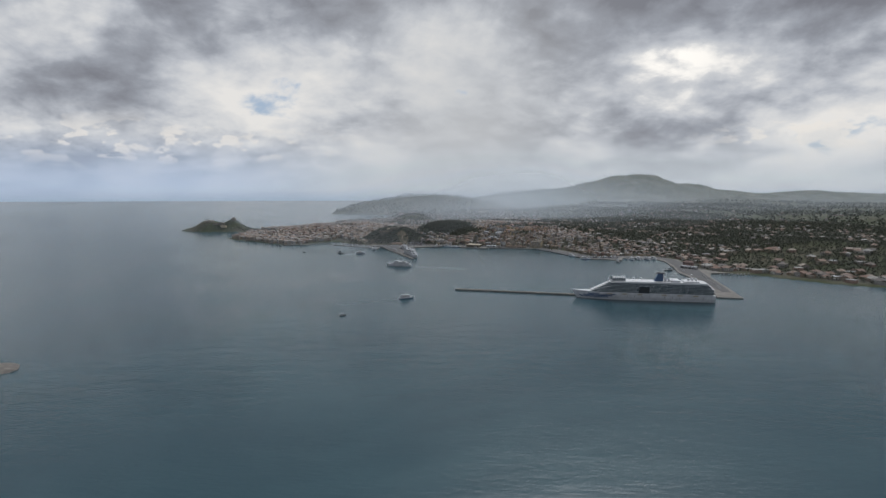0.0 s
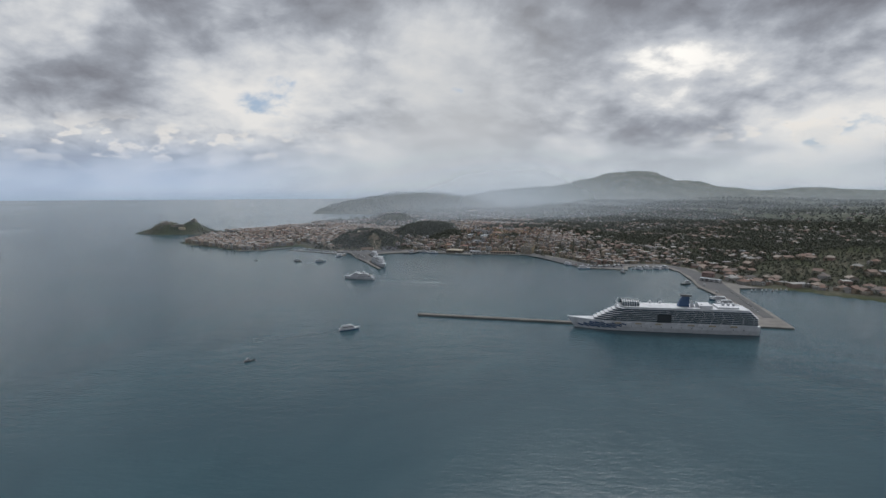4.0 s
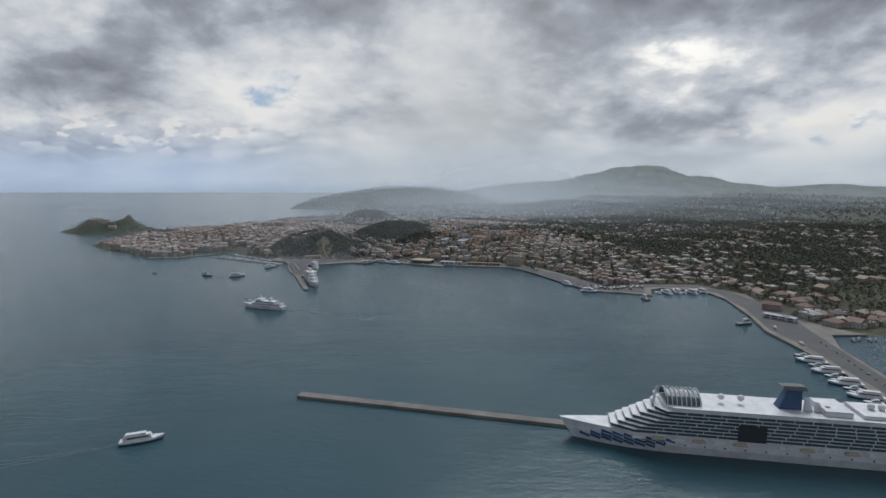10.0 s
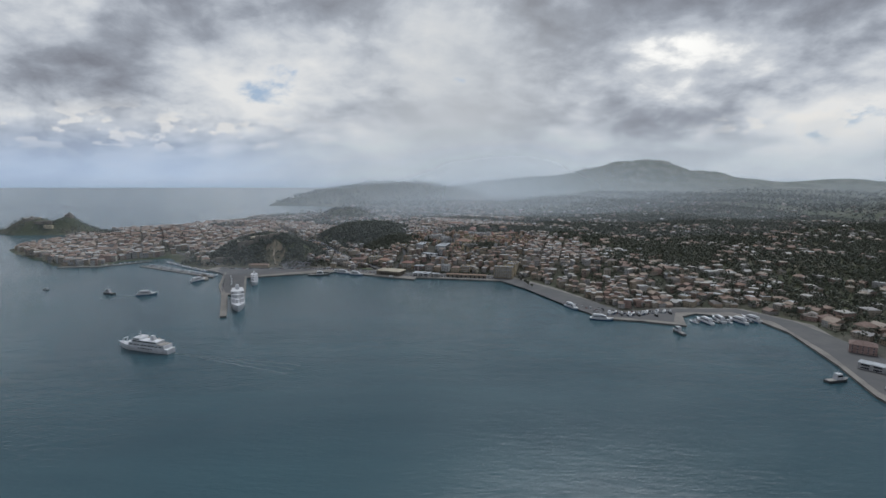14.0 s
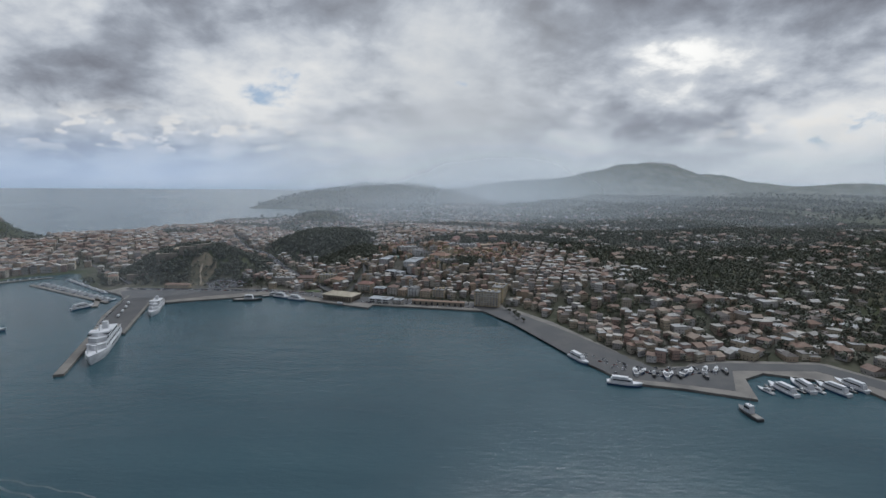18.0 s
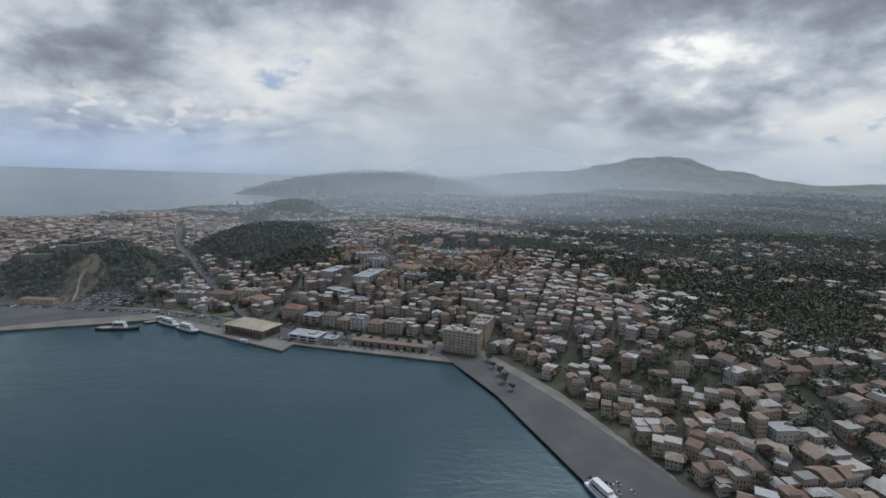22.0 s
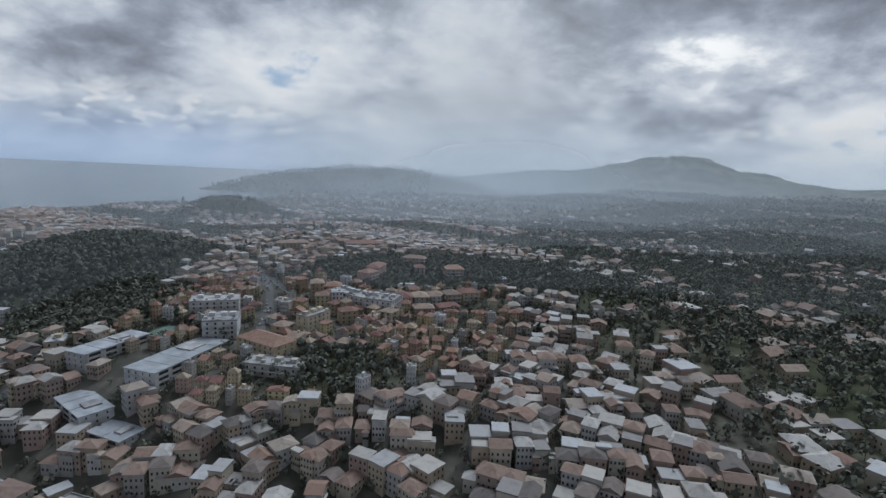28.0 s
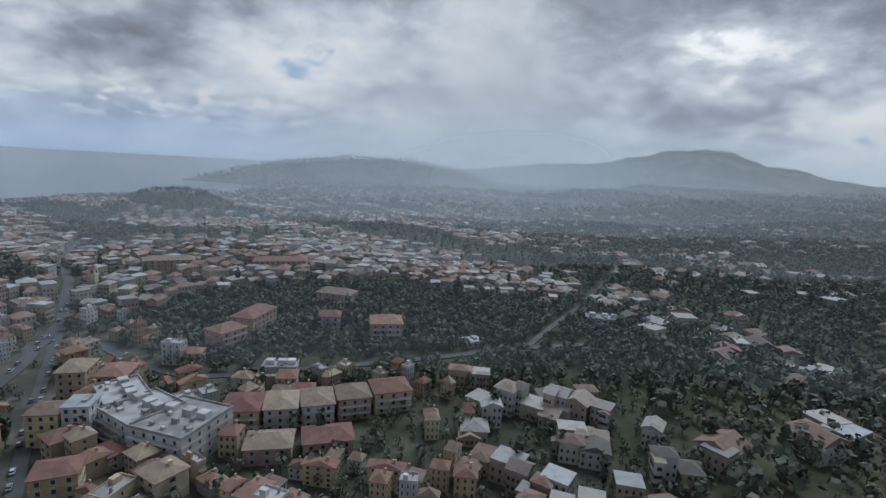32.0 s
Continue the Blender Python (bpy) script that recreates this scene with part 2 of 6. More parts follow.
m_rock = mat("dark boulders", (0.13, 0.12, 0.11), (0.20, 0.18, 0.16), 0.95, scale=0.3, bump=0.3)
m_white = mat("white ship paint", (0.62, 0.63, 0.65), (0.50, 0.51, 0.53), 0.45, scale=0.25, spread=0.1)
m_blue = mat("deep blue paint", (0.03, 0.07, 0.16), (0.04, 0.09, 0.18), 0.4, scale=0.3)
m_hullg = mat("dark grey hull paint", (0.05, 0.055, 0.06), (0.08, 0.08, 0.08), 0.5, scale=0.4)
m_balc = mat("tinted balcony glass", (0.045, 0.075, 0.09), (0.075, 0.105, 0.12), 0.25, scale=0.6)
m_deck = mat("ship deck", (0.30, 0.28, 0.25), (0.22, 0.21, 0.20), 0.8, scale=0.6)
m_tarp = mat("tan corrugated roof", (0.42, 0.375, 0.295), (0.34, 0.30, 0.23), 0.8, scale=0.3, bump=0.05)
m_bark = mat("bark", (0.09, 0.065, 0.045), (0.06, 0.045, 0.035), 0.95, scale=2.0)
m_steel = mat("painted steel", (0.30, 0.32, 0.34), (0.22, 0.23, 0.24), 0.5, 0.3, scale=1.0)
m_leaf = mat("mixed evergreen leaves", (0.10, 0.115, 0.09), (0.78, 0.80, 0.80), 0.8, scale=0.15, island=pick((0.105, 0.118, 0.092), (0.13, 0.136, 0.105), (0.115, 0.128, 0.10), (0.14, 0.136, 0.11), (0.098, 0.11, 0.09)), spec=0.2)
m_cypress = mat("dark cypress leaves", (0.055, 0.068, 0.054), (0.066, 0.078, 0.060), 0.85, scale=0.6, spec=0.2)
m_car = mat("car paint", (0.35, 0.36, 0.38), (0.30, 0.31, 0.33), 0.3, scale=0.8, spread=1.6)
m_tyre = mat("tyre rubber", (0.02, 0.02, 0.02), (0.03, 0.03, 0.03), 0.9)


def ground_material():
    m = bpy.data.materials.new("earth, scrub and paving")
    m.use_nodes = True
    t = Nodes(m.node_tree)
    p = m.node_tree.nodes["Principled BSDF"]
    at = t.n("ShaderNodeNewGeometry").outputs["Position"]
    wild = t.ramp(t.noise(at, 0.012, 6.0), [(0.32, (0.035, 0.048, 0.022)), (0.48, (0.055, 0.062, 0.030)), (0.58, (0.095, 0.092, 0.062)), (0.72, (0.15, 0.135, 0.10))])
    wild = t.mix(t.math("MULTIPLY", t.smooth(t.noise(at, 0.15, 4.0), 0.4, 0.7), 0.7), wild, (0.03, 0.04, 0.02))
    town = t.ramp(t.noise(at, 0.09, 5.0), [(0.35, (0.05, 0.054, 0.042)), (0.5, (0.078, 0.076, 0.066)), (0.66, (0.14, 0.13, 0.115))])
    attr = t.n("ShaderNodeAttribute", attribute_name="urban")
    t.put(p.inputs["Base Color"], t.mix(attr.outputs["Fac"], wild, town))
    p.inputs["Roughness"].default_value = 0.95
    p.inputs["Specular IOR Level"].default_value = 0.15
    return m


def water_material():
    m = bpy.data.materials.new("grey-green sea")
    m.use_nodes = True
    t = Nodes(m.node_tree)
    p = m.node_tree.nodes["Principled BSDF"]
    at = t.n("ShaderNodeNewGeometry").outputs["Position"]
    slick = t.noise(at, 0.0035, 4.0, 0.6, 1.5)
    t.put(p.inputs["Base Color"], t.mix(t.smooth(slick, 0.35, 0.65), (0.023, 0.058, 0.074), (0.031, 0.074, 0.091)))
    t.put(p.inputs["Roughness"], t.math("ADD", t.math("MULTIPLY", slick, 0.16), 0.14))
    p.inputs["IOR"].default_value = 1.33
    mp = t.n("ShaderNodeMapping")
    t.put(mp.inputs[0], at)
    mp.inputs["Rotation"].default_value = (0, 0, radians(25))
    mp.inputs["Scale"].default_value = (0.6, 1.6, 1.0)
    w = t.math("ADD", t.noise(mp.outputs[0], 0.28, 6.0, 0.6), t.math("MULTIPLY", t.noise(mp.outputs[0], 0.05, 3.0), 1.6))
    bn = t.n("ShaderNodeBump")
    bn.inputs["Strength"].default_value, bn.inputs["Distance"].default_value = 0.24, 0.9
    t.put(bn.inputs["Height"], w)
    t.put(p.inputs["Normal"], bn.outputs[0])
    return m


m_ground, m_water = ground_material(), water_material()

# ---- shapes ----


def box(bm, x, y, z, sx, sy, sz, mi=0, turn=0.0, taper=1.0):
    """A box on height z, its foot sx by sy, narrowed at the top by taper."""
    c, s = math.cos(turn), math.sin(turn)
    vs = []
    for k, f in ((0, 1.0), (1, taper)):
        for ux, uy in ((-1, -1), (1, -1), (1, 1), (-1, 1)):
            px, py = ux * sx / 2 * f, uy * sy / 2 * f
            vs.append(bm.verts.new((x + px * c - py * s, y + px * s + py * c, z + k * sz)))
    for q in ((3, 2, 1, 0), (4, 5, 6, 7), (0, 1, 5, 4), (1, 2, 6, 5), (2, 3, 7, 6), (3, 0, 4, 7)):
        bm.faces.new([vs[i] for i in q]).material_index = mi
    return vs


def prism(bm, poly, z0, z1, mi=0, top=None):
    """An upright prism over a plan; top may be another plan of as many corners."""
    lo = [bm.verts.new((x, y, z0)) for x, y in poly]
    hi = [bm.verts.new((x, y, z1)) for x, y in (top or poly)]
    n = len(poly)
    for i in range(n):
        bm.faces.new((lo[i], lo[(i + 1) % n], hi[(i + 1) % n], hi[i])).material_index = mi
    for ring in (hi, lo[::-1]):
        bm.faces.new(ring).material_index = mi


def tube(bm, a, b, r0, r1, sides=6, mi=0):
    a, b = Vector(a), Vector(b)
    q = (b - a).to_track_quat("Z", "Y").to_matrix()
    rings = [[bm.verts.new(p + q @ Vector((r * math.cos(k * math.tau / sides), r * math.sin(k * math.tau / sides), 0))) for k in range(sides)] for p, r in ((a, r0), (b, r1))]
    for k in range(sides):
        bm.faces.new((rings[0][k], rings[0][(k + 1) % sides], rings[1][(k + 1) % sides], rings[1][k])).material_index = mi
    bm.faces.new(rings[1]).material_index = mi
    bm.faces.new(rings[0][::-1]).material_index = mi


def hip(bm, x, y, z, sx, sy, h, over=0.35, mi=0):
    """A hipped roof with a thin eave."""
    sx, sy = sx + 2 * over, sy + 2 * over
    e = [bm.verts.new((x + ux * sx / 2, y + uy * sy / 2, z + dz)) for dz in (-0.12, 0.05) for ux, uy in ((-1, -1), (1, -1), (1, 1), (-1, 1))]
    if sx >= sy:
        r = [bm.verts.new((x + s * (sx - sy * 0.8) / 2, y, z + h)) for s in (-1, 1)]
        faces = ((4, 5, 9, 8), (5, 6, 9), (6, 7, 8, 9), (7, 4, 8))
    else:
        r = [bm.verts.new((x, y + s * (sy - sx * 0.8) / 2, z + h)) for s in (-1, 1)]
        faces = ((4, 5, 8), (5, 6, 9, 8), (6, 7, 9), (7, 4, 8, 9))
    v = e + r
    for q in faces + ((3, 2, 1, 0), (0, 1, 5, 4), (1, 2, 6, 5), (2, 3, 7, 6), (3, 0, 4, 7)):
        bm.faces.new([v[i] for i in q]).material_index = mi


def gable(bm, x, y, z, sx, sy, h, over=0.3, mi=0):
    """A ridged roof with open gables."""
    sx, sy = sx + 2 * over, sy + 2 * over
    e = [bm.verts.new((x + ux * sx / 2, y + uy * sy / 2, z + dz)) for dz in (-0.12, 0.05) for ux, uy in ((-1, -1), (1, -1), (1, 1), (-1, 1))]
    r = [bm.verts.new((x + s * sx / 2, y, z + h)) for s in (-1, 1)]
    v = e + r
    for q in ((4, 5, 9, 8), (6, 7, 8, 9), (5, 6, 9), (7, 4, 8), (3, 2, 1, 0), (0, 1, 5, 4), (1, 2, 6, 5), (2, 3, 7, 6), (3, 0, 4, 7)):
        bm.faces.new([v[i] for i in q]).material_index = mi


def mesh_of(name, bm, *mats):
    me = bpy.data.meshes.new(name)
    bm.normal_update()
    bm.to_mesh(me)
    bm.free()
    for m in mats:
        me.materials.append(m)
    return me


def part(name, bm, material, parent, label=""):
    """Links a bmesh, or a mesh that is there already, as one object under its thing."""
    me = mesh_of(name, bm, *(material if isinstance(material, tuple) else (material,))) if isinstance(bm, bmesh.types.BMesh) else bm
    ob = new(name, me)
    ob.parent = parent
    if label:
        ob["label"] = label
    return ob


def thing(name, label, category, group="", kind=""):
    return tagged(new(name), label, category, group, kind)


def soup(name, verts, faces, material, parent=None, label="", category="", kind="stuff"):
    me = bpy.data.meshes.new(name)
    verts, faces = np.asarray(verts, np.float32), np.asarray(faces, np.int32)
    me.vertices.add(len(verts))
    me.vertices.foreach_set("co", verts.ravel())
    n, k = faces.shape
    me.loops.add(n * k)
    me.loops.foreach_set("vertex_index", faces.ravel())
    me.polygons.add(n)
    me.polygons.foreach_set("loop_start", np.arange(0, n * k, k, dtype=np.int32))
    me.update(calc_edges=True)
    me.polygons.foreach_set("use_smooth", np.zeros(n, bool))
    me.materials.append(material)
    ob = new(name, me)
    ob.parent = parent
    return tagged(ob, label, category, "", kind)


# ---- plan ----
COAST = [(5000, 100), (1200, 420), (700, 520), (520, 640), (470, 705), (440, 722), (412, 722), (394, 692), (372, 608), (356, 555), (330, 562), (346, 600), (360, 650), (366, 700),
         (369, 735), (384, 778), (400, 842), (398, 876), (386, 884), (360, 896), (345, 888), (335, 862), (305, 876), (279, 884), (266, 918), (244, 990), (219, 1034), (128, 1056), (125, 1045),
         (62, 1078), (28, 1096), (0, 1084), (-60, 1062), (-36, 979), (-51, 979), (-24, 902), (-28, 900), (-77, 1045), (-102, 1093), (-150, 1122), (-188, 1168), (-221, 1211), (-262, 1182), (-277, 1141), (-318, 1138)]
COAST += [(-398, 1204), (-471, 1264), (-505, 1300), (-495, 1400), (-545, 1500), (-650, 1505), (-740, 1550), (-730, 1610), (-610, 1640), (-500, 1570), (-455, 1600), (-425, 1680), (-400, 1780), (-370, 1880),
          (-300, 1990), (-200, 2090), (-150, 2220), (-180, 2400), (-330, 2460), (-470, 2500), (-480, 2640), (-400, 2900), (-200, 3200), (100, 3900), (700, 4700), (1500, 5000), (5000, 5000)]


def inland(x, y, ring=COAST):
    """Distance from the shoreline, positive on land."""
    x, y = np.asarray(x, float), np.asarray(y, float)
    best, inside = np.full(x.shape, 1e9), np.zeros(x.shape, bool)
    for (ax, ay), (bx, by) in zip(ring, ring[1:] + ring[:1]):
        dx, dy = bx - ax, by - ay
        f = np.clip(((x - ax) * dx + (y - ay) * dy) / (dx * dx + dy * dy), 0, 1)
        best = np.minimum(best, np.hypot(x - ax - f * dx, y - ay - f * dy))
        if ay != by:
            hit = ((ay > y) != (by > y)) & (x < (bx - ax) * (y - ay) / (by - ay) + ax)
            inside ^= hit
    return np.where(inside, best, -best)


def step(v, lo, hi):
    f = np.clip((v - lo) / (hi - lo), 0, 1)
    return f * f * (3 - 2 * f)


def bell(x, y, cx, cy, rx, ry, power=1.0):
    return np.exp(-(((x - cx) / rx) ** 2 + ((y - cy) / ry) ** 2) ** power)


def wave(x, y, s, k):
    return np.sin(x / s + k) * np.cos(y / s * 1.13 + 2 * k) + 0.5 * np.sin((x + y) / s * 1.9 + 3 * k)


def height(x, y):
    """Height of the ground at places of the plan."""
    x, y = np.asarray(x, float), np.asarray(y, float)
    d = inland(x, y)
    rise = 13 * step(d, 32, 210) + (21 * step(d, 24, 95) - 13 * step(d, 32, 210)) * step(x, 40, 140) * (1 - step(x, 330, 480))
    z = 0.7 + rise * (1 - 0.75 * step(y, 1420, 1850) * (1 - step(x, 450, 800)))
    z = z + step(d, 60, 300) * 2.5 * wave(x, y, 70, 1.0) + step(x, 320, 700) * step(d, 60, 300) * 9 * (1 + wave(x, y, 150, 2.0))
    z = z + 27 * bell(x, y, -82, 1190, 60, 42, 1.6) + 20 * bell(x, y, 42, 1282, 68, 62, 1.6)
    z = z + 31 * bell(x, y, -47, 1703, 62, 46, 1.4) + 8 * bell(x, y, -300, 1330, 110, 90)
    z = z + (4.5 * step(y, 1085, 1200) + 2.0 * step(y, 1220, 1340)) * step(d, 28, 80) * (1 - 0.6 * step(y, 1450, 1800)) * step(x, -60, 60)
    z = z + 76 * bell(x, y, 40, 2900, 300, 230) * (1 + 0.06 * wave(x, y, 50, 0.4)) + 30 * bell(x, y, -270, 2760, 200, 150)
    z = z + 15 * bell(x, y, -652, 1550, 32, 30, 1.5) + 20 * bell(x, y, -584, 1555, 27, 28, 1.0) + 13 * bell(x, y, -630, 1550, 85, 42, 2) + 2.2 * bell(x, y, -630, 1550, 90, 50, 2) * wave(x, y, 9, 1.0)
    crest = np.interp(x, [200, 640, 900, 1110, 1180, 1290, 1416, 1500, 1642, 1728, 1800, 1910, 1990, 2060, 2130, 2224, 2356, 2538, 2767, 2989, 3300, 4000], [30, 60, 90, 96, 110, 122, 158, 168, 172, 168, 148, 112, 106, 108, 94, 60, 36, 28, 38, 30, 18, 16])
    far = crest * bell(x * 0, y, 0, 3950 + 70 * np.sin(x / 260), 1, 420) * (1 + 0.05 * wave(x, y, 75, 0.9) + 0.04 * wave(x, y, 31, 0.3))
    far = far + 16 * step(y, 2700, 3600) * step(x, 900, 1500) * np.abs(wave(x, y, 170, 0.5)) + 10 * step(y, 2500, 3500) * step(x, 900, 1300)
    z = z + far
    lagoon = (((x - 620) / 250) ** 2 + ((y - 2960) / 380) ** 2) + 0.15 * wave(x, y, 120, 1.0)
    z = np.where(lagoon < 1, -2.0, z)
    works = (x > -110) & (x < 430) & (y > 500) & (y < 1130)
    z = np.where(works, z * step(d, 3, 13) - 1.5 * (1 - step(d, 3, 13)), z)
    return np.where(d < 0, np.maximum(-6.0, d * 0.5), z)


def urban(x, y):
    """How built-up a place is, 0 to 1."""
    d = inland(x, y)
    u = step(d, np.where(x < -100, 2, 10), np.where(x < -100, 14, 40)) * (1 - step(y, 1500, 2300) * 0.45)
    u = u * (1 - bell(x, y, -82, 1190, 84, 58, 2)) * (1 - bell(x, y, 42, 1282, 80, 72, 2)) * (1 - bell(x, y, 262, 1288, 98, 52, 3)) * (1 - bell(x, y, -47, 1703, 68, 52, 2)) * (1 - bell(x, y, 212, 1140, 24, 20, 2)) * (1 - bell(x, y, 92, 1200, 34, 42, 2))
    u = u * (1 - 0.74 * step(x, 270, 420) * step(d, 50, 110)) * (1 - 0.5 * step(x, 700, 1500)) * (1 - step(y, 2350, 2700)) * (1 - bell(x, y, -630, 1560, 115, 75, 3))
    u = u * (0.86 + 0.30 * wave(x, y, 42, 0.7))
    grove = step(wave(x, y, 37, 1.9) + 0.6 * wave(x, y, 88, 0.2), -0.1, 0.5)
    u = u * (1 - 0.85 * grove * step(x, 240, 420) * step(d, 40, 90)) * (1 - 0.7 * grove * step(y, 1330, 1460))
    dense = bell(x, y, 188, 1150, 110, 75, 3) * (1 - bell(x, y, 92, 1200, 34, 42, 2)) * (1 - bell(x, y, 212, 1140, 24, 20, 2)) * (1 - bell(x, y, 42, 1282, 74, 68, 2)) * step(d, 10, 30)
    return np.clip(np.maximum(u, dense), 0, 1)


# ---- ground and water ----
def lines(*runs):
    return np.unique(np.concatenate([np.arange(a, b + 0.1, s) for a, b, s in runs]))


gx = lines((-5000, -900, 400), (-800, 900, 11), (940, 2900, 45), (3000, 5000, 400))
gy = lines((100, 520, 60), (540, 1720, 11), (1740, 2900, 28), (2940, 4500, 45), (4600, 5000, 100))
GX, GY = np.meshgrid(gx, gy)
GZ = height(GX, GY)
nx, ny = len(gx), len(gy)
idx = np.arange(nx * ny).reshape(ny, nx)
quads = np.stack([idx[:-1, :-1], idx[:-1, 1:], idx[1:, 1:], idx[1:, :-1]], -1).reshape(-1, 4)
ground = soup("ground", np.stack([GX.ravel(), GY.ravel(), GZ.ravel()], -1), quads, m_ground, None, "scrubby hills and built-up coastal ground running to the mountains", "ground", "structure")
layer = ground.data.attributes.new("urban", "FLOAT", "POINT")
layer.data.foreach_set("value", urban(GX, GY).ravel().astype(np.float32))
ground.data.polygons.foreach_set("use_smooth", np.ones(len(quads), bool))
soup("water", [(-9000, -3000, 0), (9000, -3000, 0), (9000, 9000, 0), (-9000, 9000, 0)], [(0, 1, 2, 3)], m_water, None, "calm grey-green sea with light ripples under cloud", "sea", "structure")

QUAY = [(440, 722), (412, 722), (394, 692), (372, 608), (356, 555), (330, 562), (346, 600), (360, 650), (366, 700), (369, 735), (384, 778), (400, 842), (398, 876), (386, 884), (360, 896), (345, 888),
        (335, 862), (305, 876), (279, 884), (266, 918), (244, 990), (219, 1034), (128, 1056), (125, 1045), (62, 1078), (28, 1096), (0, 1084), (-60, 1062), (-80, 1052), (-102, 1093), (-128, 1112),
        (-120, 1130), (20, 1120), (140, 1084), (232, 1062), (268, 1000), (302, 905), (345, 916), (405, 912), (432, 860), (412, 780), (425, 745)]
bm = bmesh.new()
prism(bm, QUAY, -4, 1.25)
tagged(new("pavement", mesh_of("pavement", bm, m_conc)), "worn concrete harbour quay along the bay", "quay", "", "structure")
bm = bmesh.new()
prism(bm, [(-24, 1090), (22, 1110), (55, 1092), (120, 1062), (128, 1064), (214, 1044), (238, 994), (262, 922), (278, 890), (300, 884), (330, 872), (345, 900), (392, 898), (408, 870), (395, 800), (375, 740), (372, 690), (352, 590), (362, 588), (400, 720), (425, 800), (424, 870),
           (402, 908), (345, 912), (304, 902), (268, 985), (230, 1056), (140, 1078), (20, 1118), (-100, 1128), (-112, 1108), (-86, 1065), (-62, 1068)], 1.0, 1.30)
tagged(new("road", mesh_of("road", bm, m_asph)), "dark asphalt harbour road and parking apron", "road", "", "structure")

# ---- haze ----


def haze_material(name, dense, reach, tall):
    """Thin sheet standing in for rain and distance haze, lit by the sky; it thins out upwards."""
    m = bpy.data.materials.new(name)
    m.use_nodes = True
    t = Nodes(m.node_tree)
    m.node_tree.nodes.clear()
    at = t.n("ShaderNodeNewGeometry").outputs["Position"]
    s = t.n("ShaderNodeSeparateXYZ")
    t.put(s.inputs[0], at)
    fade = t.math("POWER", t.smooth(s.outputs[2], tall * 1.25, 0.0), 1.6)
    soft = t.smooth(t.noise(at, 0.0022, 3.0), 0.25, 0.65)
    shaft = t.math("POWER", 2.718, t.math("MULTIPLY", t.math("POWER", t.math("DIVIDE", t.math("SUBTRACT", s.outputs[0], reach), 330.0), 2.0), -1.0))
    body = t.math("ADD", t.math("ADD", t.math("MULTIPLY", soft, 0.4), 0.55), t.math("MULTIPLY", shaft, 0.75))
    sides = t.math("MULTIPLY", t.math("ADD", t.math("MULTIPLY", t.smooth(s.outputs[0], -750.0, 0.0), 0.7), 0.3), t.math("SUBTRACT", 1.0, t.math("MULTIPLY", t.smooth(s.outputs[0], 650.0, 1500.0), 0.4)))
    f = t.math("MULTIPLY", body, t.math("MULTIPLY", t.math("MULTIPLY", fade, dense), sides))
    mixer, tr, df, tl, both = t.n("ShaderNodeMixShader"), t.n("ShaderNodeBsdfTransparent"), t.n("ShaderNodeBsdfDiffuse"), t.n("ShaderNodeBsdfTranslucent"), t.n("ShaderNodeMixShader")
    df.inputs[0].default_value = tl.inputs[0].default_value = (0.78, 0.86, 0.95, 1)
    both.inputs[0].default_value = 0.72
    t.put(both.inputs[1], df.outputs[0])
    t.put(both.inputs[2], tl.outputs[0])
    t.put(mixer.inputs[0], f)
    t.put(mixer.inputs[1], tr.outputs[0])
    t.put(mixer.inputs[2], both.outputs[0])
    t.put(t.n("ShaderNodeOutputMaterial").inputs[0], mixer.outputs[0])
    return m


# upright see-through sheets added to pale the far town and hills like haze
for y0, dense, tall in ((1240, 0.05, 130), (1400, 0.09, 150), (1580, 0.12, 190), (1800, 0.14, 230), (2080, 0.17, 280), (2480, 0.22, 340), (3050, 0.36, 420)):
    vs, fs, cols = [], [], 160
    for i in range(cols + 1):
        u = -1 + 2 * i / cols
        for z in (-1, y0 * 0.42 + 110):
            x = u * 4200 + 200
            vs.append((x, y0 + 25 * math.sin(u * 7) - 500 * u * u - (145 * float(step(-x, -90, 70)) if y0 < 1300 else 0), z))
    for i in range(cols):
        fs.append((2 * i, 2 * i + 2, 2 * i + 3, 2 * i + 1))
    veil = soup("rain_veil", vs, fs, haze_material("rain haze", dense, y0 * 0.17 - (260 if y0 < 1300 else 0), tall), None, "thin pale sheet standing in for rain and distance haze over the town", "rain", "stuff")
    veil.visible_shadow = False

# ---- roads ----


def ribbon(name, pts, wide, material, label, lift=0.25):
    """A paved strip draped over the ground."""
    dense = []
    for (ax, ay), (bx, by) in zip(pts, pts[1:]):
        n = max(2, int(math.hypot(bx - ax, by - ay) / 5))
        dense += [(ax + (bx - ax) * k / n, ay + (by - ay) * k / n) for k in range(n)]
    dense.append(pts[-1])
    vs = []
    for i, (x, y) in enumerate(dense):
        a, b = dense[max(0, i - 1)], dense[min(len(dense) - 1, i + 1)]
        l = math.hypot(b[0] - a[0], b[1] - a[1])
        nxx, nyy = -(b[1] - a[1]) / l, (b[0] - a[0]) / l
        ring = [(x + nxx * k * wide / 2, y + nyy * k * wide / 2) for k in (-1, 1)]
        z = float(max(height([q[0] for q in ring], [q[1] for q in ring]).max(), float(height([x], [y])[0]), 1.2)) + lift
        vs += [(ring[0][0], ring[0][1], z - 1.5), (ring[0][0], ring[0][1], z), (ring[1][0], ring[1][1], z), (ring[1][0], ring[1][1], z - 1.5)]
    fs = [(4 * i + k, 4 * i + 4 + k, 4 * i + 5 + k, 4 * i + 1 + k) for i in range(len(dense) - 1) for k in range(3)]
    soup(name, vs, fs, material, None, label, "road", "structure")
    return dense


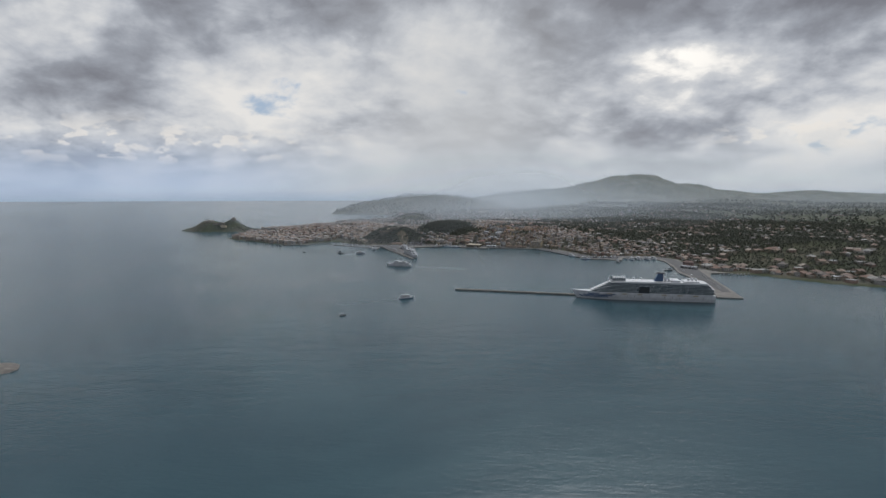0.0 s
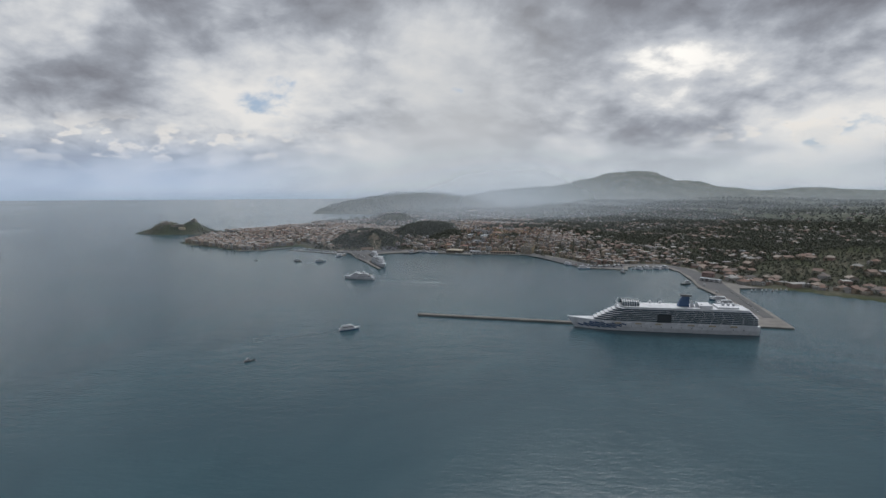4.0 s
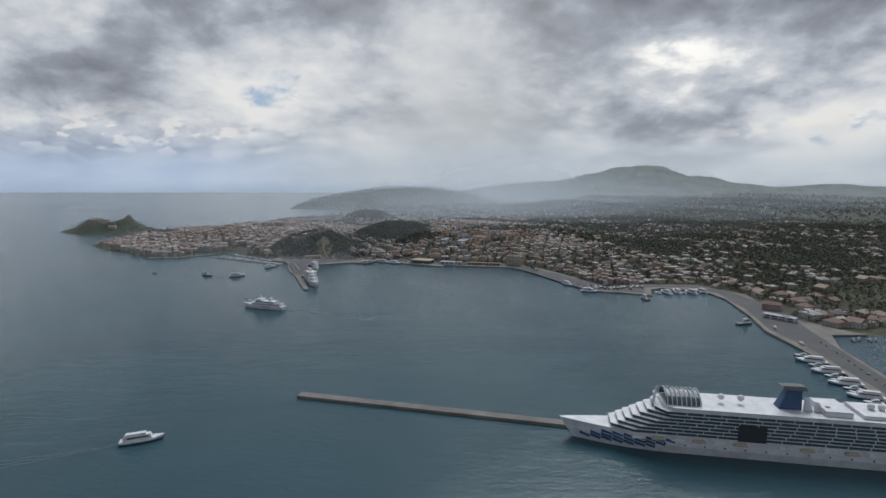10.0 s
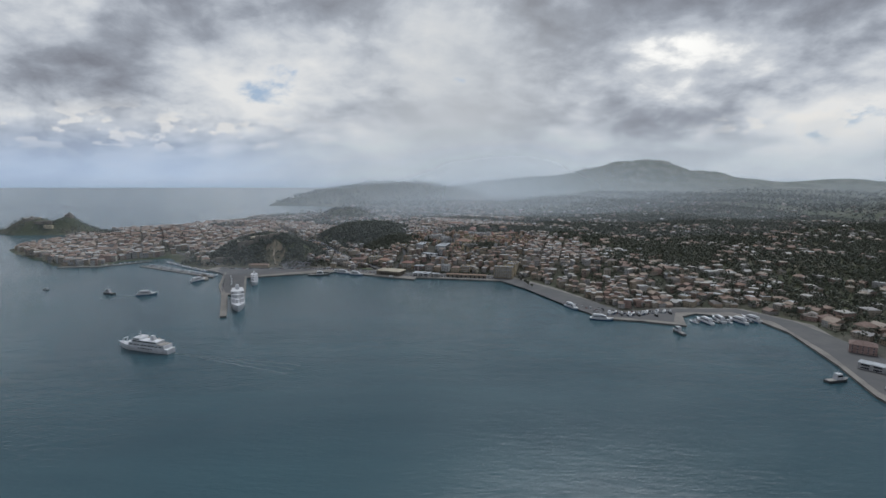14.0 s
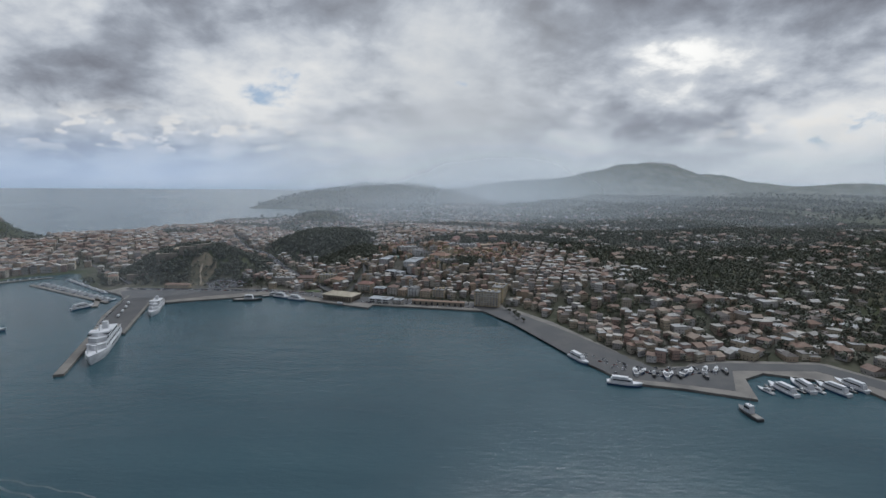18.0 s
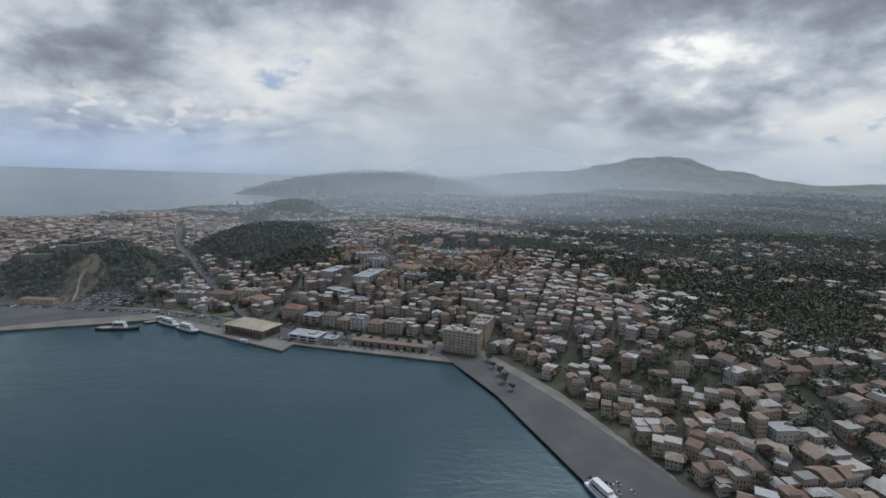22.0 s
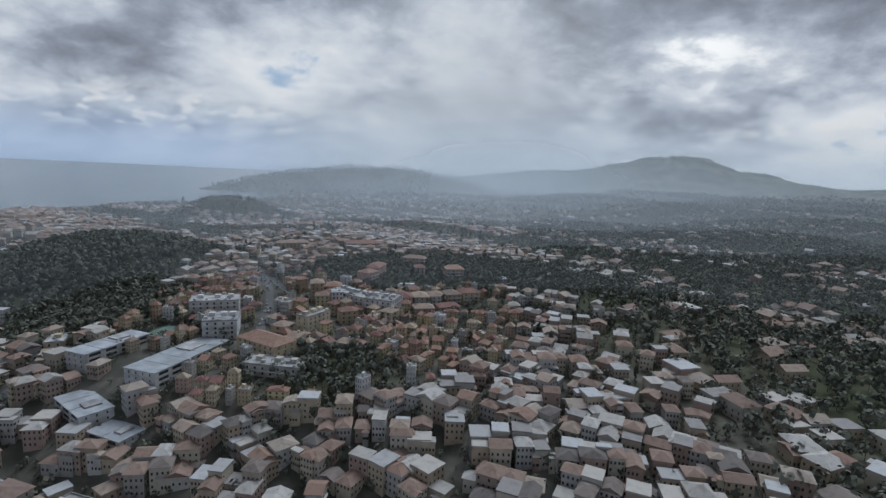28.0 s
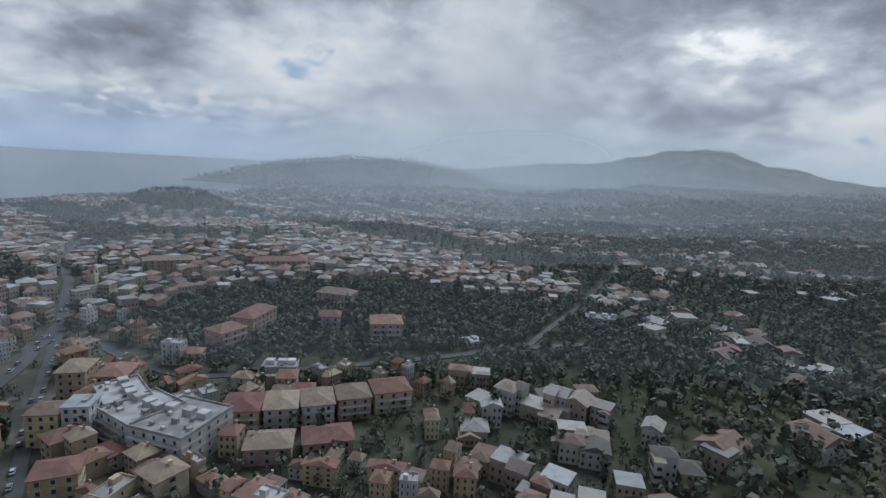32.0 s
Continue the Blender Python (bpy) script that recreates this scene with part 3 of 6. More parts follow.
STREETS = [([(92, 1098), (84, 1106), (54, 1146), (6, 1208), (-37, 1268), (-100, 1385), (-150, 1500)], 7.0),
           ([(180, 1163), (178, 1172), (172, 1200), (162, 1233), (145, 1272), (114, 1317), (73, 1362), (20, 1450)], 3.6),
           ([(157, 1262), (177, 1250), (193, 1240), (208, 1236), (222, 1239), (248, 1247), (275, 1255), (335, 1278)], 2.8),
           ([(100, 1100), (112, 1130), (106, 1180)], 3.0),
           ([(300, 1262), (350, 1360), (420, 1500)], 2.2), ([(210, 1175), (186, 1209), (165, 1241), (148, 1268)], 2.6), ([(-120, 1138), (-152, 1168), (-192, 1218), (-240, 1260)], 5.0)]
driven = [ribbon("road", p, w, m_asph, "grey asphalt street between the houses") for p, w in STREETS]


def off_street(x, y, gap):
    ok = np.ones(np.shape(x), bool)
    for p, w in STREETS:
        for (ax, ay), (bx, by) in zip(p, p[1:]):
            dx, dy = bx - ax, by - ay
            f = np.clip(((x - ax) * dx + (y - ay) * dy) / (dx * dx + dy * dy), 0, 1)
            ok &= np.hypot(x - ax - f * dx, y - ay - f * dy) > w / 2 + gap
    return ok


# places kept free for the larger buildings: x, y, radius
CLEAR = [(117, 1101, 9), (131, 1096, 9), (143, 1092, 7), (152, 1089, 6), (162, 1087, 7), (173, 1084, 7), (185, 1081, 8), (88, 1122, 9), (129, 1311, 6), (66, 1108, 9), (98, 1076, 24), (134, 1060, 18), (165, 1056, 16), (190, 1052, 16), (226, 1052, 14), (238, 1070, 13), (140, 1125, 9), (148, 1119, 8), (158, 1113, 8), (158, 1133, 9), (161, 1144, 10), (165, 1156, 9), (131, 1141, 8), (137, 1157, 8), (146, 1140, 8), (112, 1161, 9),
         (148, 1188, 9), (159, 1192, 9), (166, 1169, 10), (182, 1156, 9), (192, 1149, 9), (190, 1139, 7), (201, 1137, 7), (205, 1212, 9), (213, 1207, 9), (223, 1204, 10), (232, 1213, 8), (240, 1215, 8), (250, 1219, 8), (261, 1226, 8), (244, 1203, 8), (258, 1211, 7), (195.5, 1203, 5), (202, 1203, 4), (209, 1187, 6), (189, 1220, 5), (196, 1223, 6), (198, 1176, 8), (143, 1169, 9), (118, 1148, 7),
         (10, 1100, 26), (30, 1142, 14), (52, 1142, 11), (74, 1142, 11), (345, 1842, 40), (141, 1345, 13), (190, 1360, 14),
         (209, 1256, 7), (211, 1272, 7), (235, 1276, 7), (232, 1303, 9), (256, 1267, 8), (231, 1239, 6), (284, 1266, 6), (336, 1300, 8), (420, 800, 26), (400, 765, 14)]


def free(x, y, pad=0.0):
    ok = np.ones(np.shape(x), bool)
    for cx, cy, r in CLEAR:
        ok &= np.hypot(x - cx, y - cy) > r + pad
    return ok


rng = np.random.default_rng(7)


def lattice(x0, x1, y0, y1, sx, sy, turn, jitter):
    """Plots in small blocks, each block turned a little, between narrow lanes."""
    span = max(x1 - x0, y1 - y0)
    i, j = np.meshgrid(np.arange(-int(span / sx), int(span / sx)), np.arange(-int(span / sy), int(span / sy)))
    i, j = i.ravel(), j.ravel()
    bi, bj = np.floor_divide(i, 4), np.floor_divide(j, 2)
    spin = 0.35 * np.sin(bi * 12.9 + bj * 78.2) + 0.12 * np.sin(bi * 3.1 - bj * 5.3)
    u, v = (i - bi * 4 - 1.5) * sx + rng.uniform(-jitter, jitter, i.size), (j - bj * 2 - 0.5) * sy + rng.uniform(-jitter, jitter, i.size)
    u, v = u * np.cos(spin) - v * np.sin(spin) + bi * (4 * sx + 2.4), u * np.sin(spin) + v * np.cos(spin) + bj * (2 * sy + 2.6)
    c, s = math.cos(turn), math.sin(turn)
    x, y = (x0 + x1) / 2 + u * c - v * s, (y0 + y1) / 2 + u * s + v * c
    k = (x > x0) & (x < x1) & (y > y0) & (y < y1)
    return x[k], y[k], spin[k]


plots = []
for x0, x1, y0, y1, sx, sy, turn, jit, lo, hi, thin in (
        (-500, -90, 1130, 1620, 6.6, 7.0, 0.5, 0.6, 5.5, 9.5, 1.0), (-90, 330, 890, 1400, 4.9, 5.1, -0.30, 0.7, 2.8, 6.6, 0.97), (-90, 330, 1400, 1560, 5.2, 5.6, -0.1, 0.9, 3.0, 6.2, 0.92), (330, 950, 880, 1560, 7.6, 7.6, 0.25, 2.2, 2.8, 5.2, 1.0),
        (-420, 950, 1560, 1960, 7.2, 7.6, -0.2, 2.2, 2.8, 5.6, 0.72), (-200, 1400, 1900, 2450, 19.0, 19.0, 0.1, 5.0, 3.5, 7.0, 0.7), (950, 2200, 900, 2600, 30.0, 30.0, 0.3, 9.0, 3.5, 6.0, 0.5), (420, 1000, 540, 880, 13.0, 13.0, 0.2, 4.0, 3.2, 5.5, 0.7)):
    x, y, spin = lattice(x0, x1, y0, y1, sx, sy, turn, jit)
    u = urban(x, y)
    z = height(x, y)
    k = (u > np.where(x < 330, 0.35, 0.0)) & (rng.uniform(0, 1, x.size) < u * thin * 0.97) & (z > 0.6) & (inland(x, y) > np.where(x < -230, 7, 20)) & (inland(x, y, QUAY) < -4) & off_street(x, y, 3.2) & free(x, y)
    k &= ~((x > -128) & (x < 20) & (y < 1152))
    for a, b, c, e in zip(x[k], y[k], z[k], spin[k]):
        w, d = rng.uniform(0.70, 1.22) * sx, rng.uniform(0.70, 1.22) * sy
        plots.append((a, b, c, min(w, 11), min(d, 11), rng.uniform(lo, hi), turn + e + rng.choice([0, math.pi / 2]) + rng.normal(0, 0.05)))
plots = np.array(plots)
near = (plots[:, 0] > 60) & (plots[:, 0] < 330) & (plots[:, 1] > 1060) & (plots[:, 1] < 1345)
order = np.argsort(np.hypot(plots[:, 0] - 200, (plots[:, 1] - 1200)) + 1e4 * ~near)
chosen, second, rest = plots[order[:66]], plots[order[66:255]], plots[order[255:]]
# lean-tos, rear wings and raised corners that break up the outlines of the joined houses
wing = rest[rng.uniform(0, 1, len(rest)) < np.where(rest[:, 1] < 1560, 0.75, 0.3)].copy()
along = rng.choice([-1, 1], len(wing)) * rng.uniform(0.25, 0.55, len(wing)) * wing[:, 3]
across = rng.choice([-1, 1], len(wing)) * rng.uniform(0.1, 0.5, len(wing)) * wing[:, 4]
wing[:, 0] += along * np.cos(wing[:, 6]) - across * np.sin(wing[:, 6])
wing[:, 1] += along * np.sin(wing[:, 6]) + across * np.cos(wing[:, 6])
wing[:, 3] *= rng.uniform(0.35, 0.7, len(wing))
wing[:, 4] *= rng.uniform(0.35, 0.8, len(wing))
wing[:, 5] *= rng.uniform(0.45, 1.12, len(wing))
wing = wing[off_street(wing[:, 0], wing[:, 1], 1.5) & free(wing[:, 0], wing[:, 1], -2)]
rest = np.concatenate([rest, wing])


def far_houses(p):
    """All the houses that are too many to count, as walls, tiled roofs, flat roofs and window openings."""
    n = len(p)
    x, y, z, w, d, h, a = p.T
    h = np.minimum(h, 10)
    c, s = np.cos(a), np.sin(a)

    def place(u, v, q):
        return np.stack([x[:, None] + u * c[:, None] - v * s[:, None], y[:, None] + u * s[:, None] + v * c[:, None], z[:, None] + q], -1)
    ux, uy = np.array([-1, 1, 1, -1]) / 2, np.array([-1, -1, 1, 1]) / 2
    lo = place(ux * w[:, None], uy * d[:, None], np.full((n, 4), -3.0))
    hi = place(ux * w[:, None], uy * d[:, None], np.repeat(h[:, None], 4, 1))
    v = np.concatenate([lo, hi], 1).reshape(-1, 3)
    f = np.array([(0, 1, 5, 4), (1, 2, 6, 5), (2, 3, 7, 6), (3, 0, 4, 7)])
    town = thing("town_houses", "closely packed pale and ochre houses with tiled and flat roofs", "houses", "", "stuff")
    soup("walls", v, (np.arange(n)[:, None, None] * 8 + f).reshape(-1, 4), m_town_wall, town)
    flat = rng.uniform(0, 1, n) < np.where(x < -90, 0.12, np.where(y > 1560, 0.38, np.where(x > 330, 0.28, 0.27)))
    k = np.where(~flat)[0]
    e = 0.35
    ow, od = w[k, None] / 2 + e, d[k, None] / 2 + e
    sgn = np.array([-1, 1, 1, -1]), np.array([-1, -1, 1, 1])

    def placek(u, v2, q):
        return np.stack([x[k, None] + u * c[k, None] - v2 * s[k, None], y[k, None] + u * s[k, None] + v2 * c[k, None], z[k, None] + q], -1)
    eave = placek(sgn[0] * ow, sgn[1] * od, h[k, None] - 0.1 + 0 * ow * sgn[0])
    ridge = placek(np.array([-1, 1]) * np.maximum(ow - od * rng.choice([0.0, 0.8, 0.8], (len(k), 1)), 0.3), np.zeros(2) * od, (h[k] + np.minimum(w[k], d[k]) * 0.24)[:, None] + np.zeros(2))
    v = np.concatenate([eave, ridge], 1).reshape(-1, 3)
    f = np.array([(0, 1, 5, 4), (1, 2, 5, 5), (2, 3, 4, 5), (3, 0, 4, 4), (3, 2, 1, 0)])
    tri = np.array([(0, 1, 5), (0, 5, 4), (1, 2, 5), (2, 3, 4), (2, 4, 5), (3, 0, 4), (3, 2, 1), (3, 1, 0)])
    soup("tiled_roofs", v, (np.arange(len(k))[:, None, None] * 6 + tri).reshape(-1, 3), m_town_roof, town)
    k = np.where(flat)[0]
    lo = placek(ux * (w[k, None] + 0.3), uy * (d[k, None] + 0.3), h[k, None] - 0.05 + np.zeros(4))
    hi = placek(ux * (w[k, None] + 0.3), uy * (d[k, None] + 0.3), h[k, None] + 0.35 + np.zeros(4))
    v = np.concatenate([lo, hi], 1).reshape(-1, 3)
    f = np.array([(0, 1, 5, 4), (1, 2, 6, 5), (2, 3, 7, 6), (3, 0, 4, 7), (4, 5, 6, 7)])
    soup("flat_roofs", v, (np.arange(len(k))[:, None, None] * 8 + f).reshape(-1, 4), m_flat_town, town)
    k = np.where(y < 1520)[0]
    vs = []
    for side in range(4):
        long, off = (w, d) if side % 2 == 0 else (d, w)
        cols = 4
        for col in range(cols):
            for row in range(4):
                g = k[(h[k] > 1.75 * (row + 1)) & (rng.uniform(0, 1, k.size) < 0.9)]
                u0 = (col + 0.5) / cols * long[g] - long[g] / 2
                q0 = 1.75 * row + 0.55
                t = off[g] / 2 + 0.03
                ring = []
                for du, dq in ((-0.24, 0), (0.24, 0), (0.24, 0.75), (-0.24, 0.75)):
                    u, vv = u0 + du, -t
                    if side == 1:
                        u, vv = t, u0 + du
                    elif side == 2:
                        u, vv = u0 - du, t
                    elif side == 3:
                        u, vv = -t, u0 - du
                    ring.append(np.stack([x[g] + u * c[g] - vv * s[g], y[g] + u * s[g] + vv * c[g], z[g] + q0 + dq + 0 * u0], -1))
                vs.append(np.stack(ring, 1).reshape(-1, 3))
    v = np.concatenate(vs)
    soup("windows", v, np.arange(len(v)).reshape(-1, 4), m_glass, town)


far_houses(rest)

m_lawn = mat("mown grass", (0.055, 0.085, 0.03), (0.07, 0.09, 0.04), 0.95, scale=0.3, fine=10)

# ---- houses ----
FLOOR = 1.65


def window_mesh(shut):
    bm = bmesh.new()
    box(bm, 0, 0.0, 0, 0.62, 0.10, 0.06, 1)
    box(bm, 0, 0.02, 0.06, 0.46, 0.06, 0.78, 0)
    box(bm, 0, 0.0, 0.84, 0.56, 0.09, 0.06, 1)
    for sx in (-1, 1):
        if shut:
            box(bm, sx * 0.36, -0.02, 0.05, 0.22, 0.05, 0.80, 2)
        else:
            box(bm, sx * 0.25, -0.01, 0.06, 0.05, 0.08, 0.78, 1)
    return mesh_of("window", bm, m_glass, PLASTER[1], m_shutter)


WINDOWS = [window_mesh(False), window_mesh(True)]


def house(w, d, floors, tiled, plaster, shut, balcony=False, plain=False):
    """One town house standing on the origin."""
    kind = "weathered tiled roof" if tiled else "flat roof and parapet"
    ob = thing("house", "%s plastered %d-storey house with a %s" % (plaster.name.split()[1], floors, kind), "house", "houses of the town")
    h = floors * FLOOR
    bm = bmesh.new()
    box(bm, 0, 0, -3, w, d, h + 3)
    part("wall", bm, plaster, ob)
    if not plain:
        bm = bmesh.new()
        box(bm, 0, 0, FLOOR - 0.04, w + 0.12, d + 0.12, 0.08)
        part("string_course", bm, plaster, ob)
    bm = bmesh.new()
    if tiled:
        shape, tone = (gable if (floors + shut) % 3 == 0 else hip), TILES[int(w * 7 + d * 3) % 4]
        shape(bm, 0, 0, h + 0.1, w, d, min(w, d) * 0.25)
        roof = part("roof", bm, tone, ob, "weathered clay tile roof")
        bm = bmesh.new()
        box(bm, w * 0.22, d * 0.1, h + 0.3, 0.5, 0.5, min(w, d) * 0.22 + 0.4)
        box(bm, w * 0.22, d * 0.1, h + 0.7 + min(w, d) * 0.22, 0.65, 0.65, 0.12)
        part("chimney", bm, plaster, roof)
    else:
        box(bm, 0, 0, h, w + 0.2, d + 0.2, 0.12)
        roof = part("roof", bm, m_screed, ob, "grey flat roof")
        bm = bmesh.new()
        for sx, sy, lx, ly in ((0, -1, w + 0.2, 0.15), (0, 1, w + 0.2, 0.15), (-1, 0, 0.15, d - 0.1), (1, 0, 0.15, d - 0.1)):
            box(bm, sx * w / 2, sy * d / 2, h + 0.12, lx, ly, 0.42)
        part("parapet", bm, plaster, roof)
        bm = bmesh.new()
        box(bm, -w * 0.2, d * 0.18, h + 0.12, w * 0.3, d * 0.28, 1.2)
        part("stair_hut", bm, plaster, roof)
        bm = bmesh.new()
        tube(bm, (w * 0.25, -d * 0.2, h + 0.5), (w * 0.25, -d * 0.2, h + 1.2), 0.35, 0.35, 8)
        for q in (-0.25, 0.25):
            box(bm, w * 0.25 + q, -d * 0.2, h + 0.12, 0.08, 0.5, 0.4)
        part("water_tank", bm, m_steel, roof, "grey metal water tank")
    if balcony:
        for k in range(1, floors):
            bm = bmesh.new()
            box(bm, 0, -d / 2 - 0.4, k * FLOOR, w * 0.7, 0.8, 0.12)
            box(bm, 0, -d / 2 - 0.77, k * FLOOR + 0.12, w * 0.7, 0.06, 0.42)
            part("balcony", bm, PLASTER[1], ob)
    for side, long, off in ((0, w, d), (1, d, w), (3, d, w)):
        if plain:
            break
        cols = max(2, int(long / 2.2)) if side == 0 else 1
        for k in range(floors):
            if side and k == 0:
                continue
            for j in range(cols):
                u = ((j + 0.5) / cols - 0.5) * long * 0.92
                win = part("window", WINDOWS[shut], None, ob)
                win.location = (u, -off / 2 - 0.02, k * FLOOR + 0.45) if side == 0 else ((off / 2 + 0.02) * (1 if side == 1 else -1), u, k * FLOOR + 0.45)
                win.rotation_euler = (0, 0, (0, math.pi / 2, 0, -math.pi / 2)[side])
    if plain:
        bm = bmesh.new()
        for k in range(floors):
            for u in (-0.33, 0.0, 0.33):
                box(bm, u * w, -d / 2, k * FLOOR + 0.5, 0.5, 0.12, 0.8)
                box(bm, w / 2, u * d, k * FLOOR + 0.5, 0.12, 0.5, 0.8)
                box(bm, -w / 2, u * d, k * FLOOR + 0.5, 0.12, 0.5, 0.8)
        part("glazing", bm, m_glass, ob)["kind"] = "stuff"
    return ob


kinds = [(6.2, 6.0, 2, True, 0, 1, False), (5.2, 6.4, 3, True, 2, 1, False), (7.4, 5.4, 2, True, 4, 0, False), (5.6, 5.2, 3, True, 0, 1, False), (7.2, 6.4, 3, True, 2, 1, False), (6.6, 7.2, 4, False, 1, 0, True), (8.0, 6.6, 3, False, 5, 0, True), (7.0, 7.0, 3, True, 3, 1, False), (5.8, 6.2, 2, True, 4, 0, False),
         (7.6, 7.0, 4, True, 5, 1, False), (6.0, 5.6, 2, True, 1, 0, False), (8.2, 7.4, 4, False, 4, 0, True), (6.4, 6.8, 3, True, 0, 1, True), (5.0, 7.4, 4, True, 7, 1, False), (5.4, 5.8, 4, True, 6, 0, False), (7.8, 5.0, 2, True, 5, 0, False)]
bases = [house(w, d, f, t, PLASTER[p], s, b) for w, d, f, t, p, s, b in kinds]
used = set()
for i, (x, y, z, w, d, h, a) in enumerate(chosen):
    k = int(rng.integers(len(bases)))
    m = pose(x, y, z, 0, 0, math.degrees(a)) @ Matrix.Diagonal((w / kinds[k][0], d / kinds[k][1], rng.uniform(0.8, 1.05), 1))
    if k not in used:
        used.add(k)
        bases[k].matrix_basis = m
    else:
        copy_thing(bases[k], m)

plain = [house(w, d, f, q, PLASTER[p], s, False, True) for w, d, f, q, p, s, b in kinds]
for i, (x, y, z, w, d, h, a) in enumerate(second):
    k = i % len(plain)
    m = pose(x, y, z, 0, 0, math.degrees(a)) @ Matrix.Diagonal((w / kinds[k][0], d / kinds[k][1], rng.uniform(0.75, 1.05), 1))
    if i < len(plain):
        plain[k].matrix_basis = m
    else:
        copy_thing(plain[k], m)

# ---- larger buildings ----


def block(name, label, category, x, y, z, turn, w, d, floors, plaster, roof="flat", storey=1.75, bays=None, balcony=False, sunk=3.0):
    """A long building with regular rows of windows on its front and ends."""
    ob = thing(name, label, category)
    h = floors * storey
    bm = bmesh.new()
    box(bm, 0, 0, -sunk, w, d, h + sunk)
    part("wall", bm, plaster, ob)
    for k in range(1, floors + 1):
        bm = bmesh.new()
        box(bm, 0, 0, k * storey - 0.06, w + 0.16, d + 0.16, 0.12)
        part("string_course", bm, plaster, ob)
    bm = bmesh.new()
    if roof == "hip":
        hip(bm, 0, 0, h + 0.12, w, d, min(w, d) * 0.22)
        part("roof", bm, TILES[int(w * 3 + d) % 4], ob)
    elif roof == "tin":
        box(bm, 0, 0, h + 0.06, w + 0.5, d + 0.5, 0.16)
        cover = part("roof", bm, m_tin, ob, "pale blue-grey sheet roof")
        for q in range(1, max(2, int(w / 6.0))):
            bm = bmesh.new()
            box(bm, (q / max(2, int(w / 6.0)) - 0.5) * w, 0, h + 0.22, 0.12, d + 0.4, 0.12)
            part("roof_seam", bm, m_tin, cover)
        bm = bmesh.new()
        box(bm, w * 0.18, d * 0.08, h + 0.22, w * 0.22, d * 0.5, 0.5)
        part("roof_light", bm, m_screed, cover, "raised pale roof light")
    else:
        box(bm, 0, 0, h + 0.06, w + 0.3, d + 0.3, 0.14)
        for sx, sy, lx, ly in ((0, -1, w + 0.3, 0.18), (0, 1, w + 0.3, 0.18), (-1, 0, 0.18, d - 0.1), (1, 0, 0.18, d - 0.1)):
            box(bm, sx * w / 2, sy * d / 2, h + 0.2, lx, ly, 0.4)
        cover = part("roof", bm, m_screed, ob)
        for q in (-0.3, 0.05, 0.32):
            bm = bmesh.new()
            box(bm, q * w, d * 0.1, h + 0.2, 2.2, 2.0, 1.3)
            part("roof_hut", bm, plaster, cover)
        for q in range(int(w * d / 26)):
            bm = bmesh.new()
            qx, qy, ql = rng.uniform(-0.43, 0.43) * w, rng.uniform(-0.42, 0.0) * d, rng.uniform(0.5, 1.6)
            if q % 3 == 0:
                tube(bm, (qx - 0.5, qy, h + 0.62), (qx + 0.5, qy, h + 0.62), 0.32, 0.32, 7)
                box(bm, qx, qy, h + 0.2, 0.8, 0.3, 0.2)
                part("water_tank", bm, m_steel, cover)
            else:
                box(bm, qx, qy, h + 0.2, ql, rng.uniform(0.5, 1.3), rng.uniform(0.4, 1.0))
                part("roof_box", bm, (m_tin, m_screed, plaster)[q % 3], cover)
    bays = bays or max(3, int(w / 2.5))
    for k in range(floors):
        ribbon_front = roof == "tin" and w > 10
        for j in range(max(2, int(w / 5)) if ribbon_front else bays):
            win = part("window", WINDOWS[0], None, ob)
            if ribbon_front:
                n = max(2, int(w / 5))
                win.location, win.scale = (((j + 0.5) / n - 0.5) * w * 0.96, -d / 2 - 0.03, k * storey + 0.4), (w / n / 0.62 * 0.92, 1, 1.2)
            else:
                win.location, win.scale = (((j + 0.5) / bays - 0.5) * w * 0.95, -d / 2 - 0.03, k * storey + 0.45), (1.5, 1, 1.1)
        for j in range(max(2, int(d / 2.6))):
            for s in (-1, 1):
                win = part("window", WINDOWS[0], None, ob)
                n = max(2, int(d / 2.6))
                win.location, win.rotation_euler = (s * (w / 2 + 0.03), ((j + 0.5) / n - 0.5) * d * 0.9, k * storey + 0.45), (0, 0, s * math.pi / 2)
        if balcony and k:
            bm = bmesh.new()
            box(bm, 0, -d / 2 - 0.45, k * storey, w * 0.92, 0.9, 0.12)
            box(bm, 0, -d / 2 - 0.87, k * storey + 0.12, w * 0.92, 0.06, 0.4)
            part("balcony", bm, PLASTER[1], ob)
    ob.matrix_basis = pose(x, y, z, 0, 0, turn)
    return ob


def ground_at(x, y):
    return max(float(height([x], [y])[0]), 1.25)


